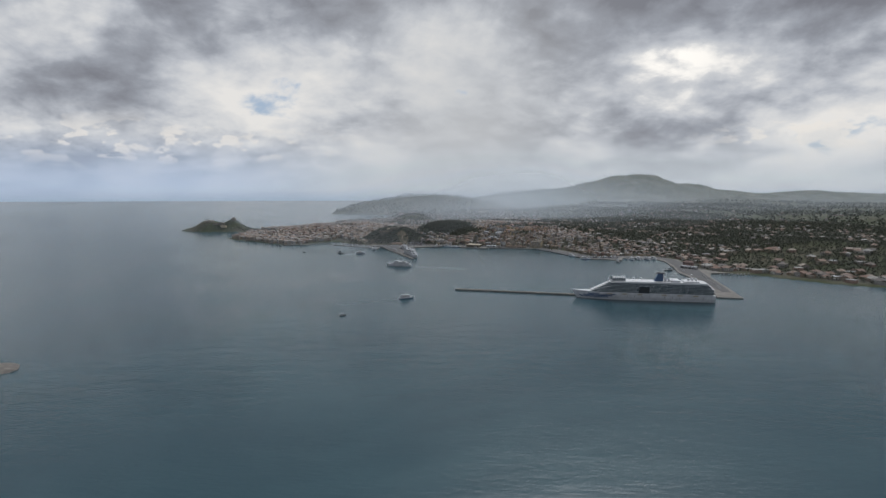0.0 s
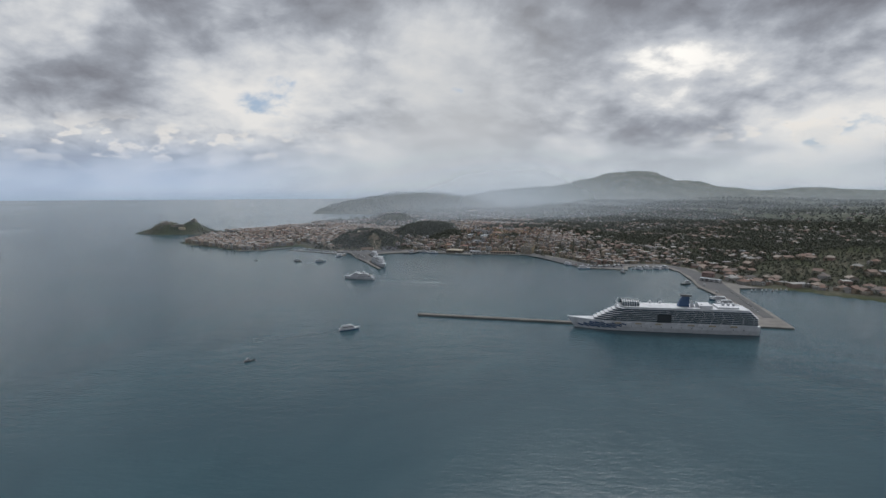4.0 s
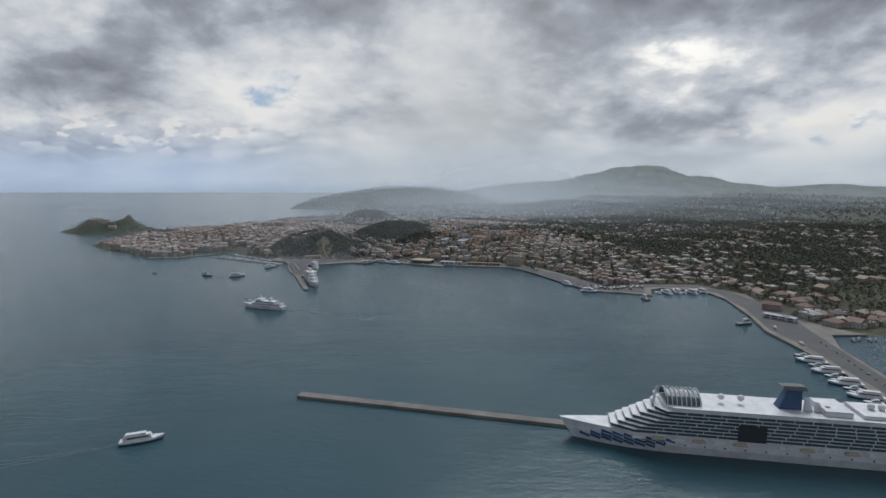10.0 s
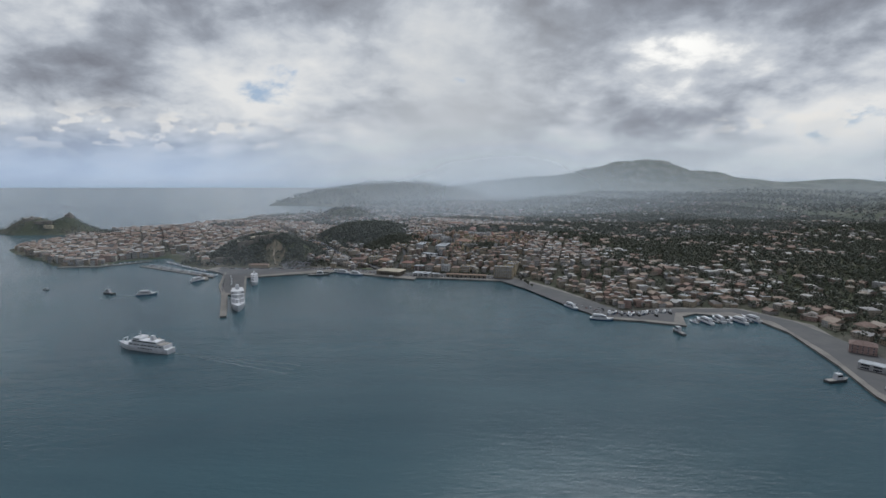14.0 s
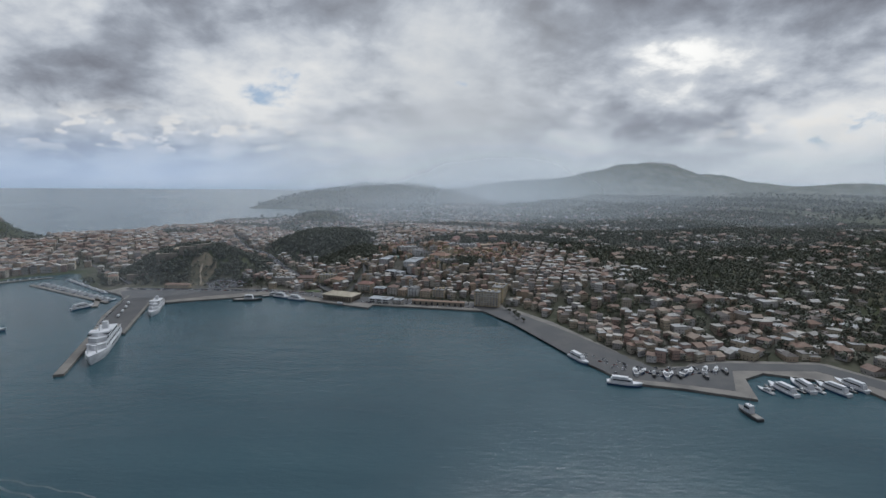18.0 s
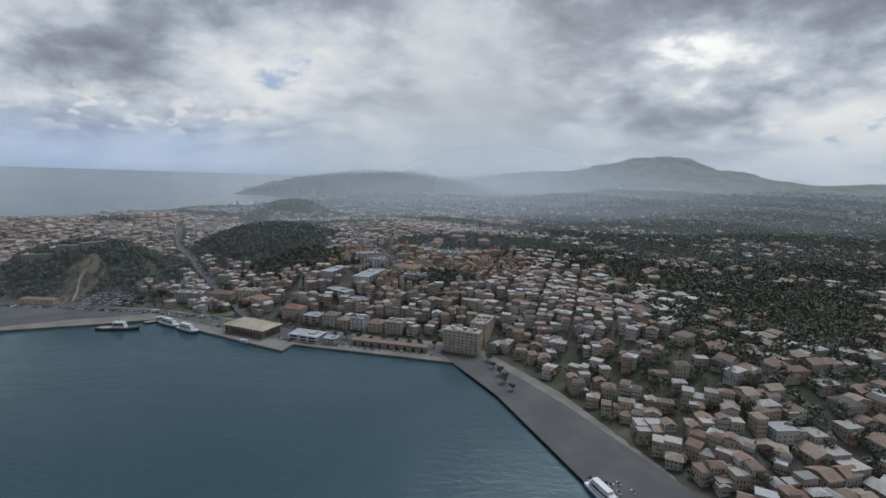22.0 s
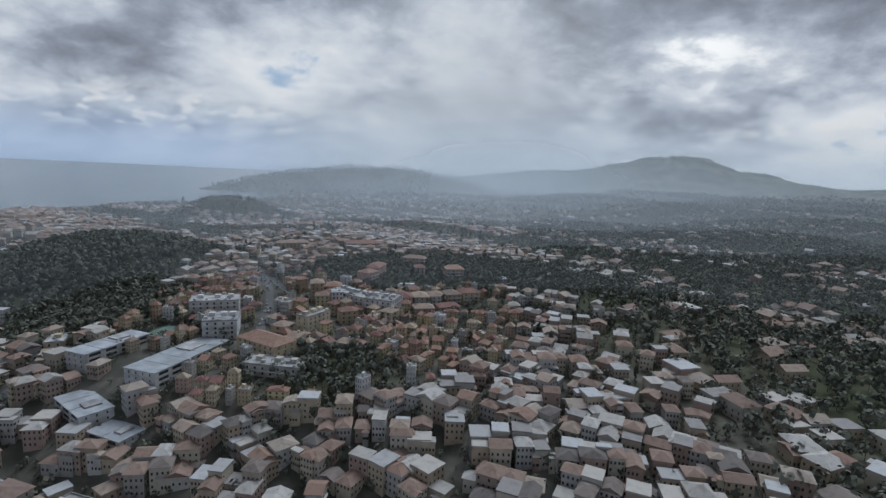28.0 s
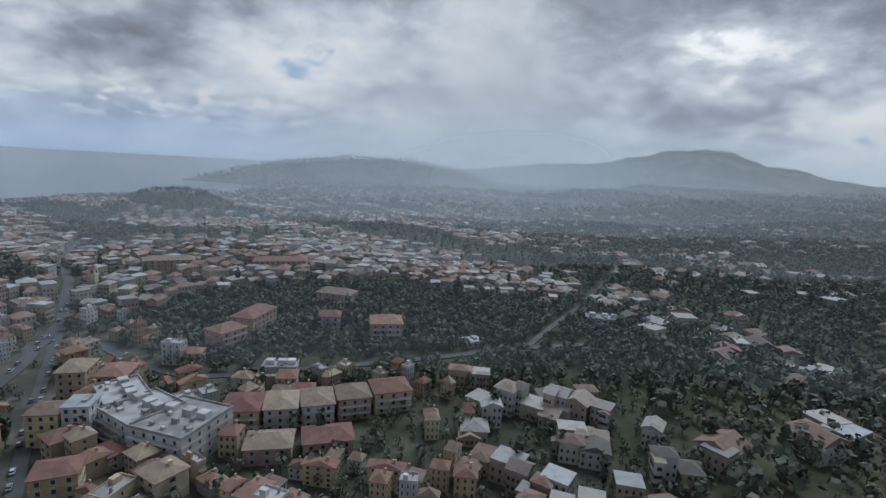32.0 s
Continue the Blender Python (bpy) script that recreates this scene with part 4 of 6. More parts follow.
for name, label, cat, x, y, turn, w, d, fl, pl, roof, balc in (
        ("school_building", "long white school block with a pale sheet roof", "school", 161, 1144, 73, 33, 12, 3, 1, "tin", False),
        ("school_building", "white school wing with a pale blue roof", "school", 143, 1122, -37, 19, 9, 3, 1, "tin", False),
        ("school_building", "low white school wing facing the harbour", "school", 158, 1113, -22, 13, 8, 2, 1, "tin", False),
        ("school_building", "white school block with ribbon windows", "school", 134, 1149, 70, 24, 9, 3, 1, "tin", False),
        ("school_building", "low tan-roofed school hall under the wooded hill", "school", 112, 1161, 20, 14, 10, 2, 5, "flat", False),
        ("apartment_building", "white apartment wing with stepped balconies", "apartment block", 204.5, 1212.5, -46, 12, 9, 4, 1, "flat", True),
        ("apartment_building", "white middle block of a bent row of flats", "apartment block", 213, 1206, -30, 11, 12, 4, 1, "flat", True),
        ("apartment_building", "white end block of flats with a cluttered roof", "apartment block", 223, 1203, -16, 13, 14, 4, 1, "flat", True),
        ("apartment_building", "white flat-roofed shops and flats by the street", "apartment block", 153, 1190, 18, 19, 11, 4, 1, "flat", True),
        ("apartment_building", "white corner block with a cluttered flat roof", "apartment block", 165, 1168, 15, 12, 13, 4, 1, "flat", True),
        ("apartment_building", "large house with a broad brown tiled roof", "apartment block", 187, 1153, -31, 19, 10, 3, 5, "hip", False),
        ("apartment_building", "low grey flats with a terrace roof", "apartment block", 195, 1138, -8, 19, 8, 2, 4, "flat", True),
        ("apartment_building", "slim pale house with a flat grey roof", "house", 198, 1176, 62, 13, 6, 4, 0, "flat", False),
        ("town_house", "yellow-washed house with a shallow tiled roof", "house", 195.5, 1203, 12, 6, 6, 4, 7, "hip", False),
        ("town_house", "white narrow house with a flat roof", "house", 202, 1203.5, 12, 5, 5.5, 5, 1, "tin", False),
        ("town_house", "ochre house with a barrel-shaped yellow front", "house", 209.5, 1187, 25, 7, 6, 3, 7, "hip", False),
        ("town_house", "orange plastered house with a tiled roof", "house", 189, 1220, 15, 6, 8, 5, 6, "hip", False),
        ("town_house", "pale rose house with a red tiled roof", "house", 196.5, 1223, 10, 7, 8, 4, 3, "hip", False),
        ("terrace_house", "brown-roofed terrace house with balconies", "house", 231, 1214, 10, 8, 9, 3, 5, "hip", True),
        ("terrace_house", "grey terrace house with a red roof", "house", 239, 1216, 14, 7, 9, 3, 4, "hip", False),
        ("terrace_house", "white terrace house with a red tiled roof", "house", 246.5, 1218.5, 18, 7, 9, 3, 1, "hip", True),
        ("terrace_house", "ochre terrace house with arched openings", "house", 254, 1222, 20, 7.5, 8, 3, 2, "hip", True),
        ("terrace_house", "ochre end house with a broad brown roof", "house", 262.5, 1226, 20, 9, 8, 3, 5, "hip", True),
        ("terrace_house", "rose house with a bright red tiled roof", "house", 241, 1202.5, 12, 9, 7, 2, 3, "hip", False),
        ("terrace_house", "pink house with a low red tiled roof", "house", 252, 1206, 18, 10, 7, 2, 3, "hip", False),
        ("apartment_building", "sand-coloured apartment building near the quay", "apartment block", 225, 1052, -20, 21, 9, 7, 5, "flat", True),
        ("apartment_building", "tall sand-coloured rear wing of flats", "apartment block", 238, 1071, -20, 10, 22, 7, 5, "flat", False),
        ("waterfront_building", "grey arcaded waterfront building with rows of windows", "building", 30, 1142, -4, 20, 9, 4, 4, "flat", False),
        ("waterfront_building", "ochre waterfront hotel with a tiled roof", "hotel", 53, 1141, -4, 17, 9, 4, 2, "hip", True),
        ("waterfront_building", "cream arcaded hotel facing the harbour", "hotel", 75, 1141, -4, 17, 9, 4, 0, "flat", True),
        ("terminal_building", "low white ferry terminal with a pale metal roof", "terminal", 134, 1066, -18, 19, 11, 2, 1, "tin", False),
        ("waterfront_building", "cream five-storey house of flats behind the quay road", "apartment block", 117, 1101, -20, 13, 10, 4, 0, "hip", True),
        ("waterfront_building", "red-washed waterfront block with a sheet roof", "apartment block", 131, 1096, -20, 11, 10, 3, 3, "tin", False),
        ("waterfront_building", "pale grey waterfront block with shuttered windows", "apartment block", 143, 1092, -18, 9, 9, 4, 4, "hip", False),
        ("waterfront_building", "ochre narrow waterfront house", "house", 152, 1089, -18, 7, 9, 3, 2, "hip", False),
        ("waterfront_building", "white waterfront flats with tiers of balconies", "apartment block", 162, 1087, -16, 9, 10, 4, 1, "flat", True),
        ("waterfront_building", "cream waterfront house with a brown roof", "house", 173, 1084, -16, 9, 9, 3, 0, "hip", False),
        ("waterfront_building", "sand-coloured waterfront block with a flat roof", "apartment block", 185, 1081, -16, 11, 10, 4, 5, "flat", True),
        ("waterfront_building", "ochre corner house with a tiled roof", "apartment block", 88, 1122, -40, 13, 10, 4, 2, "hip", False),
        ("terminal_building", "small grey harbour office beside the terminal", "office", 149, 1060, -16, 8, 7, 2, 4, "tin", False),
        ("airport_building", "long low white airport hangar with a pale roof", "hangar", 345, 1842, -4, 46, 14, 2, 1, "flat", False),
        ("villa", "pink villa with red tiled roof among dark trees", "villa", 208.5, 1256, 60, 9, 8, 4, 3, "hip", True),
        ("villa", "long red-roofed villa stepping up among dark trees", "villa", 211, 1272, 80, 15, 8, 4, 3, "hip", False),
        ("villa", "red-roofed villa among dark trees", "villa", 232, 1303, -12, 14, 8, 3, 3, "hip", False),
        ("villa", "grey-rose villa with a red roof in a garden", "villa", 235, 1276, 10, 8, 7, 3, 4, "hip", False),
        ("villa", "salmon villa with a red hipped roof under trees", "villa", 256, 1267, 10, 10, 9, 4, 3, "hip", True),
        ("villa", "low white cottage with a flat roof beside the road", "house", 231, 1238.8, 8, 9, 5, 2, 1, "flat", False),
        ("shed", "pale shed with a bright metal roof", "shed", 284, 1266, 30, 6, 5, 1, 1, "tin", False),
        ("workshop", "low workshop with a bright white roof", "workshop", 336, 1300, -8, 13, 7, 2, 1, "flat", False),
        ("public_building", "long yellow public building with a tiled roof", "building", 141, 1346, 24, 22, 8, 4, 2, "hip", False),
        ("public_building", "pale institutional building with a grey tiled roof", "building", 190, 1361, 18, 26, 9, 3, 4, "hip", False),
        ("warehouse", "long pale harbour warehouse with a low roof", "warehouse", 402, 766, -52, 24, 7, 2, 1, "tin", False),
        ("red_hall", "red brick hall with tiled roof by the harbour", "hall", 418, 800, -40, 14, 10, 3, 3, "hip", False)):
    c, s = math.cos(radians(turn)), math.sin(radians(turn))
    foot = min(ground_at(x + u * w * c / 2 - v * d * s / 2, y + u * w * s / 2 + v * d * c / 2) for u in (-1, 1) for v in (-1, 1))
    block(name, label, cat, x, y, 0.35 * ground_at(x, y) + 0.65 * foot, turn, w, d, fl, PLASTER[pl], roof, balcony=balc)

m_court = mat("faded green court paint", (0.10, 0.17, 0.14), (0.08, 0.13, 0.11), 0.85, scale=0.3)
m_dirt = mat("pale packed earth", (0.30, 0.25, 0.19), (0.22, 0.19, 0.145), 0.95, scale=0.2)
for name, label, cat, m, x, y, w, d, turn in (("sports_court", "green painted sports court in the school yard", "court", m_court, 144, 1166, 9, 13, -0.3), ("car_park", "pale bare earth car park below the wood", "car park", m_dirt, 118, 1148, 13, 12, 0.5)):
    bm = bmesh.new()
    top = float(height([x + w / 2, x - w / 2, x, x], [y, y, y + d / 2, y - d / 2]).max()) + 0.35
    box(bm, x, y, top - 3, w, d, 3.0, 0, turn)
    tagged(new(name, mesh_of(name, bm, m)), label, cat, "", "structure")


def market_hall(x, y, turn):
    """The open-sided hall on the quay: a ring of arches under a broad tan roof."""
    ob = thing("market_hall", "old stone-arched harbour hall under a broad tan roof", "hall")
    bm = bmesh.new()
    w, d, h = 29.0, 16.0, 4.6
    box(bm, 0, 0, 0, w - 6, d - 6, h - 0.5)
    part("core", bm, m_hullg, ob, "dark interior wall")
    n = 13
    for i in range(n):
        u = (i / (n - 1) - 0.5) * (w - 1)
        for s in (-1, 1):
            bm = bmesh.new()
            box(bm, u, s * (d / 2 - 0.5), 0, 0.9, 0.9, 2.8, 0)
            box(bm, u, s * (d / 2 - 0.5), 2.8, 1.3, 1.0, 0.3, 0)
            part("pillar", bm, m_stone, ob)
    for i in range(6):
        for s in (-1, 1):
            bm = bmesh.new()
            box(bm, s * (w / 2 - 0.5), (i / 5 - 0.5) * (d - 4), 0, 0.9, 0.9, 3.1)
            part("pillar", bm, m_stone, ob)
    for s in (-1, 1):
        bm = bmesh.new()
        box(bm, 0, s * (d / 2 - 0.5), 3.1, w, 1.1, 1.5)
        part("lintel", bm, m_stone, ob)
        bm = bmesh.new()
        box(bm, s * (w / 2 - 0.5), 0, 3.1, 1.1, d - 1.3, 1.5)
        part("lintel", bm, m_stone, ob)
    bm = bmesh.new()
    hip(bm, 0, 0, h + 0.1, w, d, 1.9, 0.8)
    cover = part("roof", bm, m_tarp, ob)
    for i in range(17):
        u = (i / 16 - 0.5) * (w - 1)
        for s in (-1, 1):
            bm = bmesh.new()
            a, b = Vector((u, s * (d / 2 + 0.7), h + 0.22)), Vector((max(-9, min(9, u)), s * 0.3, h + 2.0))
            tube(bm, a, b, 0.14, 0.14, 4)
            part("roof_rib", bm, m_tarp, cover)
    ob.matrix_basis = pose(x, y, 1.3, 0, 0, turn)


market_hall(98, 1077, -24)


def arcade(x, y, turn, n, w):
    ob = thing("quay_arcade", "low stone store-house row with dark arched doors", "warehouse")
    bm = bmesh.new()
    box(bm, 0, 0.6, 0, n * w, 4.5, 3.0)
    part("wall", bm, m_stone, ob)
    bm = bmesh.new()
    hip(bm, 0, 0.6, 3.1, n * w, 4.5, 0.9, 0.3)
    part("roof", bm, m_tile, ob)
    for i in range(n):
        bm = bmesh.new()
        u = (i + 0.5 - n / 2) * w
        prism(bm, [(u - 0.8, -1.72), (u + 0.8, -1.72), (u + 0.8, -1.6), (u - 0.8, -1.6)], 0, 1.5)
        tube(bm, (u, -1.71, 1.5), (u, -1.6, 1.5), 0.8, 0.8, 12)
        part("door", bm, m_glass, ob, "dark arched door")
    ob.matrix_basis = pose(x, y, 1.3, 0, 0, turn)


arcade(183, 1054, -14, 9, 5)

# ---- old fort ----


def fort():
    ob = thing("old_fortress", "grey stone sea fortress on two rocky crags", "fortress")
    for x, y, r, h in ((-652, 1550, 15, 5), (-582, 1555, 7, 6)):
        z = ground_at(x, y)
        bm = bmesh.new()
        prism(bm, [(x + r * math.cos(k * 0.9) * (1 + 0.2 * math.sin(k * 2.3)), y + r * math.sin(k * 0.9)) for k in range(7)], z - 12, z + h * 0.3)
        part("bastion", bm, m_stone, ob)
        bm = bmesh.new()
        box(bm, x + 1, y, z, 6, 5, h * 0.6)
        box(bm, x + 2, y - 1, z + h * 0.6, 2.0, 2.0, 2.2, 0, 0, 0.6)
        part("keep", bm, m_stone, ob)
    bm = bmesh.new()
    box(bm, -617, 1532, ground_at(-617, 1532) - 2, 34, 5, 6)
    part("curtain_wall", bm, m_stone, ob)
    bm = bmesh.new()
    box(bm, -598, 1518, ground_at(-598, 1518) - 1, 16, 5, 7)
    part("barracks", bm, PLASTER[5], ob)
    bm = bmesh.new()
    tube(bm, (-581, 1554, ground_at(-581, 1554) + 3), (-581, 1554, ground_at(-581, 1554) + 9), 0.4, 0.2, 5)
    part("flagpole", bm, m_steel, ob)


fort()
ramp = thing("fortress_wall", "brown stone bastions rising from the wooded fortress hill", "rampart")
for a, b, tall in (((-104, 1160), (-86, 1170), 5.5), ((-86, 1170), (-70, 1174), 7.0), ((-70, 1174), (-60, 1190), 6.0), ((-104, 1160), (-112, 1182), 5.0), ((-128, 1146), (-108, 1150), 4.0)):
    mx, my, l = (a[0] + b[0]) / 2, (a[1] + b[1]) / 2, math.hypot(b[0] - a[0], b[1] - a[1])
    bm = bmesh.new()
    box(bm, 0, 0, -5, l, 2.6, tall + 5, 0, 0, 0.94)
    box(bm, 0, 0, tall, l * 0.96, 3.0, 0.5)
    wall = part("bastion", bm, m_stone, ramp)
    wall.matrix_basis = pose(mx, my, ground_at(mx, my), 0, 0, math.degrees(math.atan2(b[1] - a[1], b[0] - a[0])))


def patch(name, label, category, material, cx, cy, rx, ry, turn, lift=0.14):
    """A rounded piece of ground cover lying on the slope."""
    c, q = math.cos(turn), math.sin(turn)
    vs, rings, spokes = [(cx, cy, ground_at(cx, cy) + lift)], 12, 28
    for i in range(1, rings + 1):
        for k in range(spokes):
            a = k * math.tau / spokes
            r = i / rings * (1 + 0.12 * math.sin(3 * a + cx) + 0.08 * math.sin(5 * a))
            u, v = rx * r * math.cos(a), ry * r * math.sin(a)
            x, y = cx + u * c - v * q, cy + u * q + v * c
            vs.append((x, y, ground_at(x, y) + lift))
    fs = [(0, 1 + k, 1 + (k + 1) % spokes) for k in range(spokes)]
    for i in range(rings - 1):
        for k in range(spokes):
            p0, p1 = 1 + i * spokes + k, 1 + i * spokes + (k + 1) % spokes
            fs += [(p0, p0 + spokes, p1 + spokes), (p0, p1 + spokes, p1)]
    return soup(name, vs, fs, material, None, label, category, "structure")


m_slope = mat("dry brown hillside grass", (0.150, 0.122, 0.082), (0.095, 0.090, 0.058), 0.95, scale=0.12, fine=9)
patch("slope", "bare brown grass slope below the bastions", "slope", m_slope, -56, 1152, 11, 26, 0.15)
patch("car_park", "asphalt car park crowded with cars below the fortress", "car park", m_asph, -24, 1136, 21, 15, 0.25, 0.3)
ribbon("path", [(-49, 1130), (-52, 1140), (-57, 1151), (-58, 1160)], 1.6, m_dirt, "pale ramp climbing the fortress hill", 0.4)
patch("airfield", "pale grass and runway of the airfield beside the lagoon", "airfield", m_dirt, 350, 2440, 105, 190, 0.1, 1.2)
foot = thing("store_house", "long low tan store-house at the foot of the fortress", "store-house")
bm = bmesh.new()
box(bm, 0, 0, -1, 24, 5, 4.2)
part("wall", bm, PLASTER[5], foot)
bm = bmesh.new()
hip(bm, 0, 0, 3.3, 24, 5, 1.3)
part("roof", bm, m_tile, foot)
for k in range(7):
    win = part("window", WINDOWS[0], None, foot)
    win.location, win.scale = (-10 + k * 3.3, -2.53, 0.9), (1.4, 1, 1.4)
foot.matrix_basis = pose(-68, 1126, ground_at(-68, 1126), 0, 0, -4)
bm = bmesh.new()
box(bm, -88, 1176, ground_at(-88, 1176) - 1, 10, 6, 5)
hip(bm, -88, 1176, ground_at(-88, 1176) + 4.1, 10, 6, 1.4)
tagged(new("hill_house", mesh_of("hill_house", bm, PLASTER[0])), "pale house on the wooded fortress hill", "house")


def bell_tower(x, y):
    z = ground_at(x, y)
    ob = thing("bell_tower", "slender pale church bell tower beside the street", "tower")
    bm = bmesh.new()
    box(bm, x, y, z - 1, 2.2, 2.2, 9.5)
    shaft = part("shaft", bm, PLASTER[0], ob)
    for k in (3.0, 6.0, 8.4):
        bm = bmesh.new()
        box(bm, x, y, z + k, 2.6, 2.6, 0.25)
        part("cornice", bm, PLASTER[1], shaft)
    for s in (-1, 1):
        bm = bmesh.new()
        box(bm, x, y + s * 1.08, z + 6.6, 0.8, 0.1, 1.4)
        part("belfry_opening", bm, m_glass, shaft, "dark arched opening")
        bm = bmesh.new()
        box(bm, x + s * 1.08, y, z + 6.6, 0.1, 0.8, 1.4)
        part("belfry_opening", bm, m_glass, shaft, "dark arched opening")
    bm = bmesh.new()
    box(bm, x, y, z + 8.65, 2.3, 2.3, 1.6, 0, 0, 0.05)
    part("cap", bm, m_tile, ob)
    church = thing("church", "pale church with a grey tiled roof beside its tower", "church")
    bm = bmesh.new()
    box(bm, 0, 0, -2, 12, 7, 6.5)
    part("nave", bm, PLASTER[1], church)
    bm = bmesh.new()
    hip(bm, 0, 0, 4.6, 12, 7, 1.8)
    part("roof", bm, m_screed, church)
    for k in range(4):
        win = part("window", WINDOWS[0], None, church)
        win.location, win.scale = (-4 + k * 2.6, -3.53, 1.2), (1.2, 1, 2.0)
    church.matrix_basis = pose(x + 9, y + 3, z, 0, 0, -20)


bell_tower(129, 1311)
bm = bmesh.new()
prism(bm, [(66 + 7 * math.cos(k * math.tau / 16), 1108 + 4 * math.sin(k * math.tau / 16)) for k in range(16)], 0.5, ground_at(66, 1108) + 0.35)
tagged(new("lawn", mesh_of("lawn", bm, m_lawn)), "small oval green lawn by the waterfront road", "lawn", "", "structure")

# ---- harbour works ----
bm = bmesh.new()
prism(bm, [(34, 622), (36, 627), (180, 587), (332, 572), (334, 567), (179, 582)], -3, 1.6)
mole = tagged(new("breakwater", mesh_of("breakwater", bm, m_conc)), "long thin concrete breakwater across the harbour mouth", "breakwater")
for i in range(60):
    f = (i + 0.5) / 60
    bm = bmesh.new()
    bmesh.ops.create_icosphere(bm, subdivisions=1, radius=1.3)
    for v in bm.verts:
        v.co *= rng.uniform(0.75, 1.2)
    stone = part("boulder", bm, m_rock, mole)
    stone.location = (34 + 140 * f, 628.2 - 40 * f + rng.uniform(-0.6, 0.6), 0.1)
bm = bmesh.new()
prism(bm, [(-28, 900), (-23.5, 902), (-51, 978), (-34, 977), (-62, 1063), (-98, 1094), (-76, 1020), (-57, 978)], -3, 1.35)
tagged(new("pier", mesh_of("pier", bm, m_conc)), "broad concrete ferry pier reaching into the bay", "pier")
bm = bmesh.new()
prism(bm, [(-55, 984), (-38, 982), (-65, 1066), (-94, 1090), (-74, 1022)], 1.0, 1.39)
tagged(new("road", mesh_of("road", bm, m_asph)), "brown-grey asphalt apron on the ferry pier", "road", "", "structure")
bm = bmesh.new()
prism(bm, [(-101, 1066), (-99, 1069), (-218, 1144), (-221, 1141)], -3, 0.9)
tagged(new("jetty", mesh_of("jetty", bm, m_conc)), "narrow marina jetty with moored boats", "jetty")
bm = bmesh.new()
prism(bm, [(-104, 1052), (-100, 1054), (-118, 1090), (-122, 1088)], -3, 0.9)
tagged(new("jetty", mesh_of("jetty", bm, m_conc)), "short stone jetty beside the ferry pier", "jetty")
bm = bmesh.new()
prism(bm, [(-318, 1134), (-270, 1139), (-225, 1180), (-228, 1183), (-274, 1144), (-318, 1139)], -3, 1.1)
tagged(new("jetty", mesh_of("jetty", bm, m_conc)), "low old-port mole round a small basin", "jetty")

# ---- ships ----


def hull_mesh(bm, l, b, h, sheer=0.15, mi=0, rake=0.10, band=None):
    """A ship's hull with its bow towards +x, keel below the water."""
    rows = []
    n = 14
    for k in range(n + 1):
        f = k / n
        x = (f - 0.5) * l
        full = 1 - max(0.0, (f - 0.72) / 0.28) ** 2.0
        full *= 0.86 + 0.14 * min(1, f * 5)
        top = h * (1 + sheer * max(0, (f - 0.55) / 0.45) ** 2)
        out = l * rake * max(0, (f - 0.8) / 0.2)
        rows.append([bm.verts.new(p) for p in ((x, -b / 2 * full * 0.8, -1.0), (x + out * 0.6, -b / 2 * max(full, 0.02), top * 0.5), (x + out, -b / 2 * max(full, 0.06), top), (x + out, b / 2 * max(full, 0.06), top), (x + out * 0.6, b / 2 * max(full, 0.02), top * 0.5), (x, b / 2 * full * 0.8, -1.0))])
    for a, c in zip(rows, rows[1:]):
        for i in range(5):
            bm.faces.new((a[i], c[i], c[i + 1], a[i + 1])).material_index = (band if band is not None and i in (0, 4) else mi)
    bm.faces.new(rows[0][::-1]).material_index = mi
    bm.faces.new(rows[-1]).material_index = mi


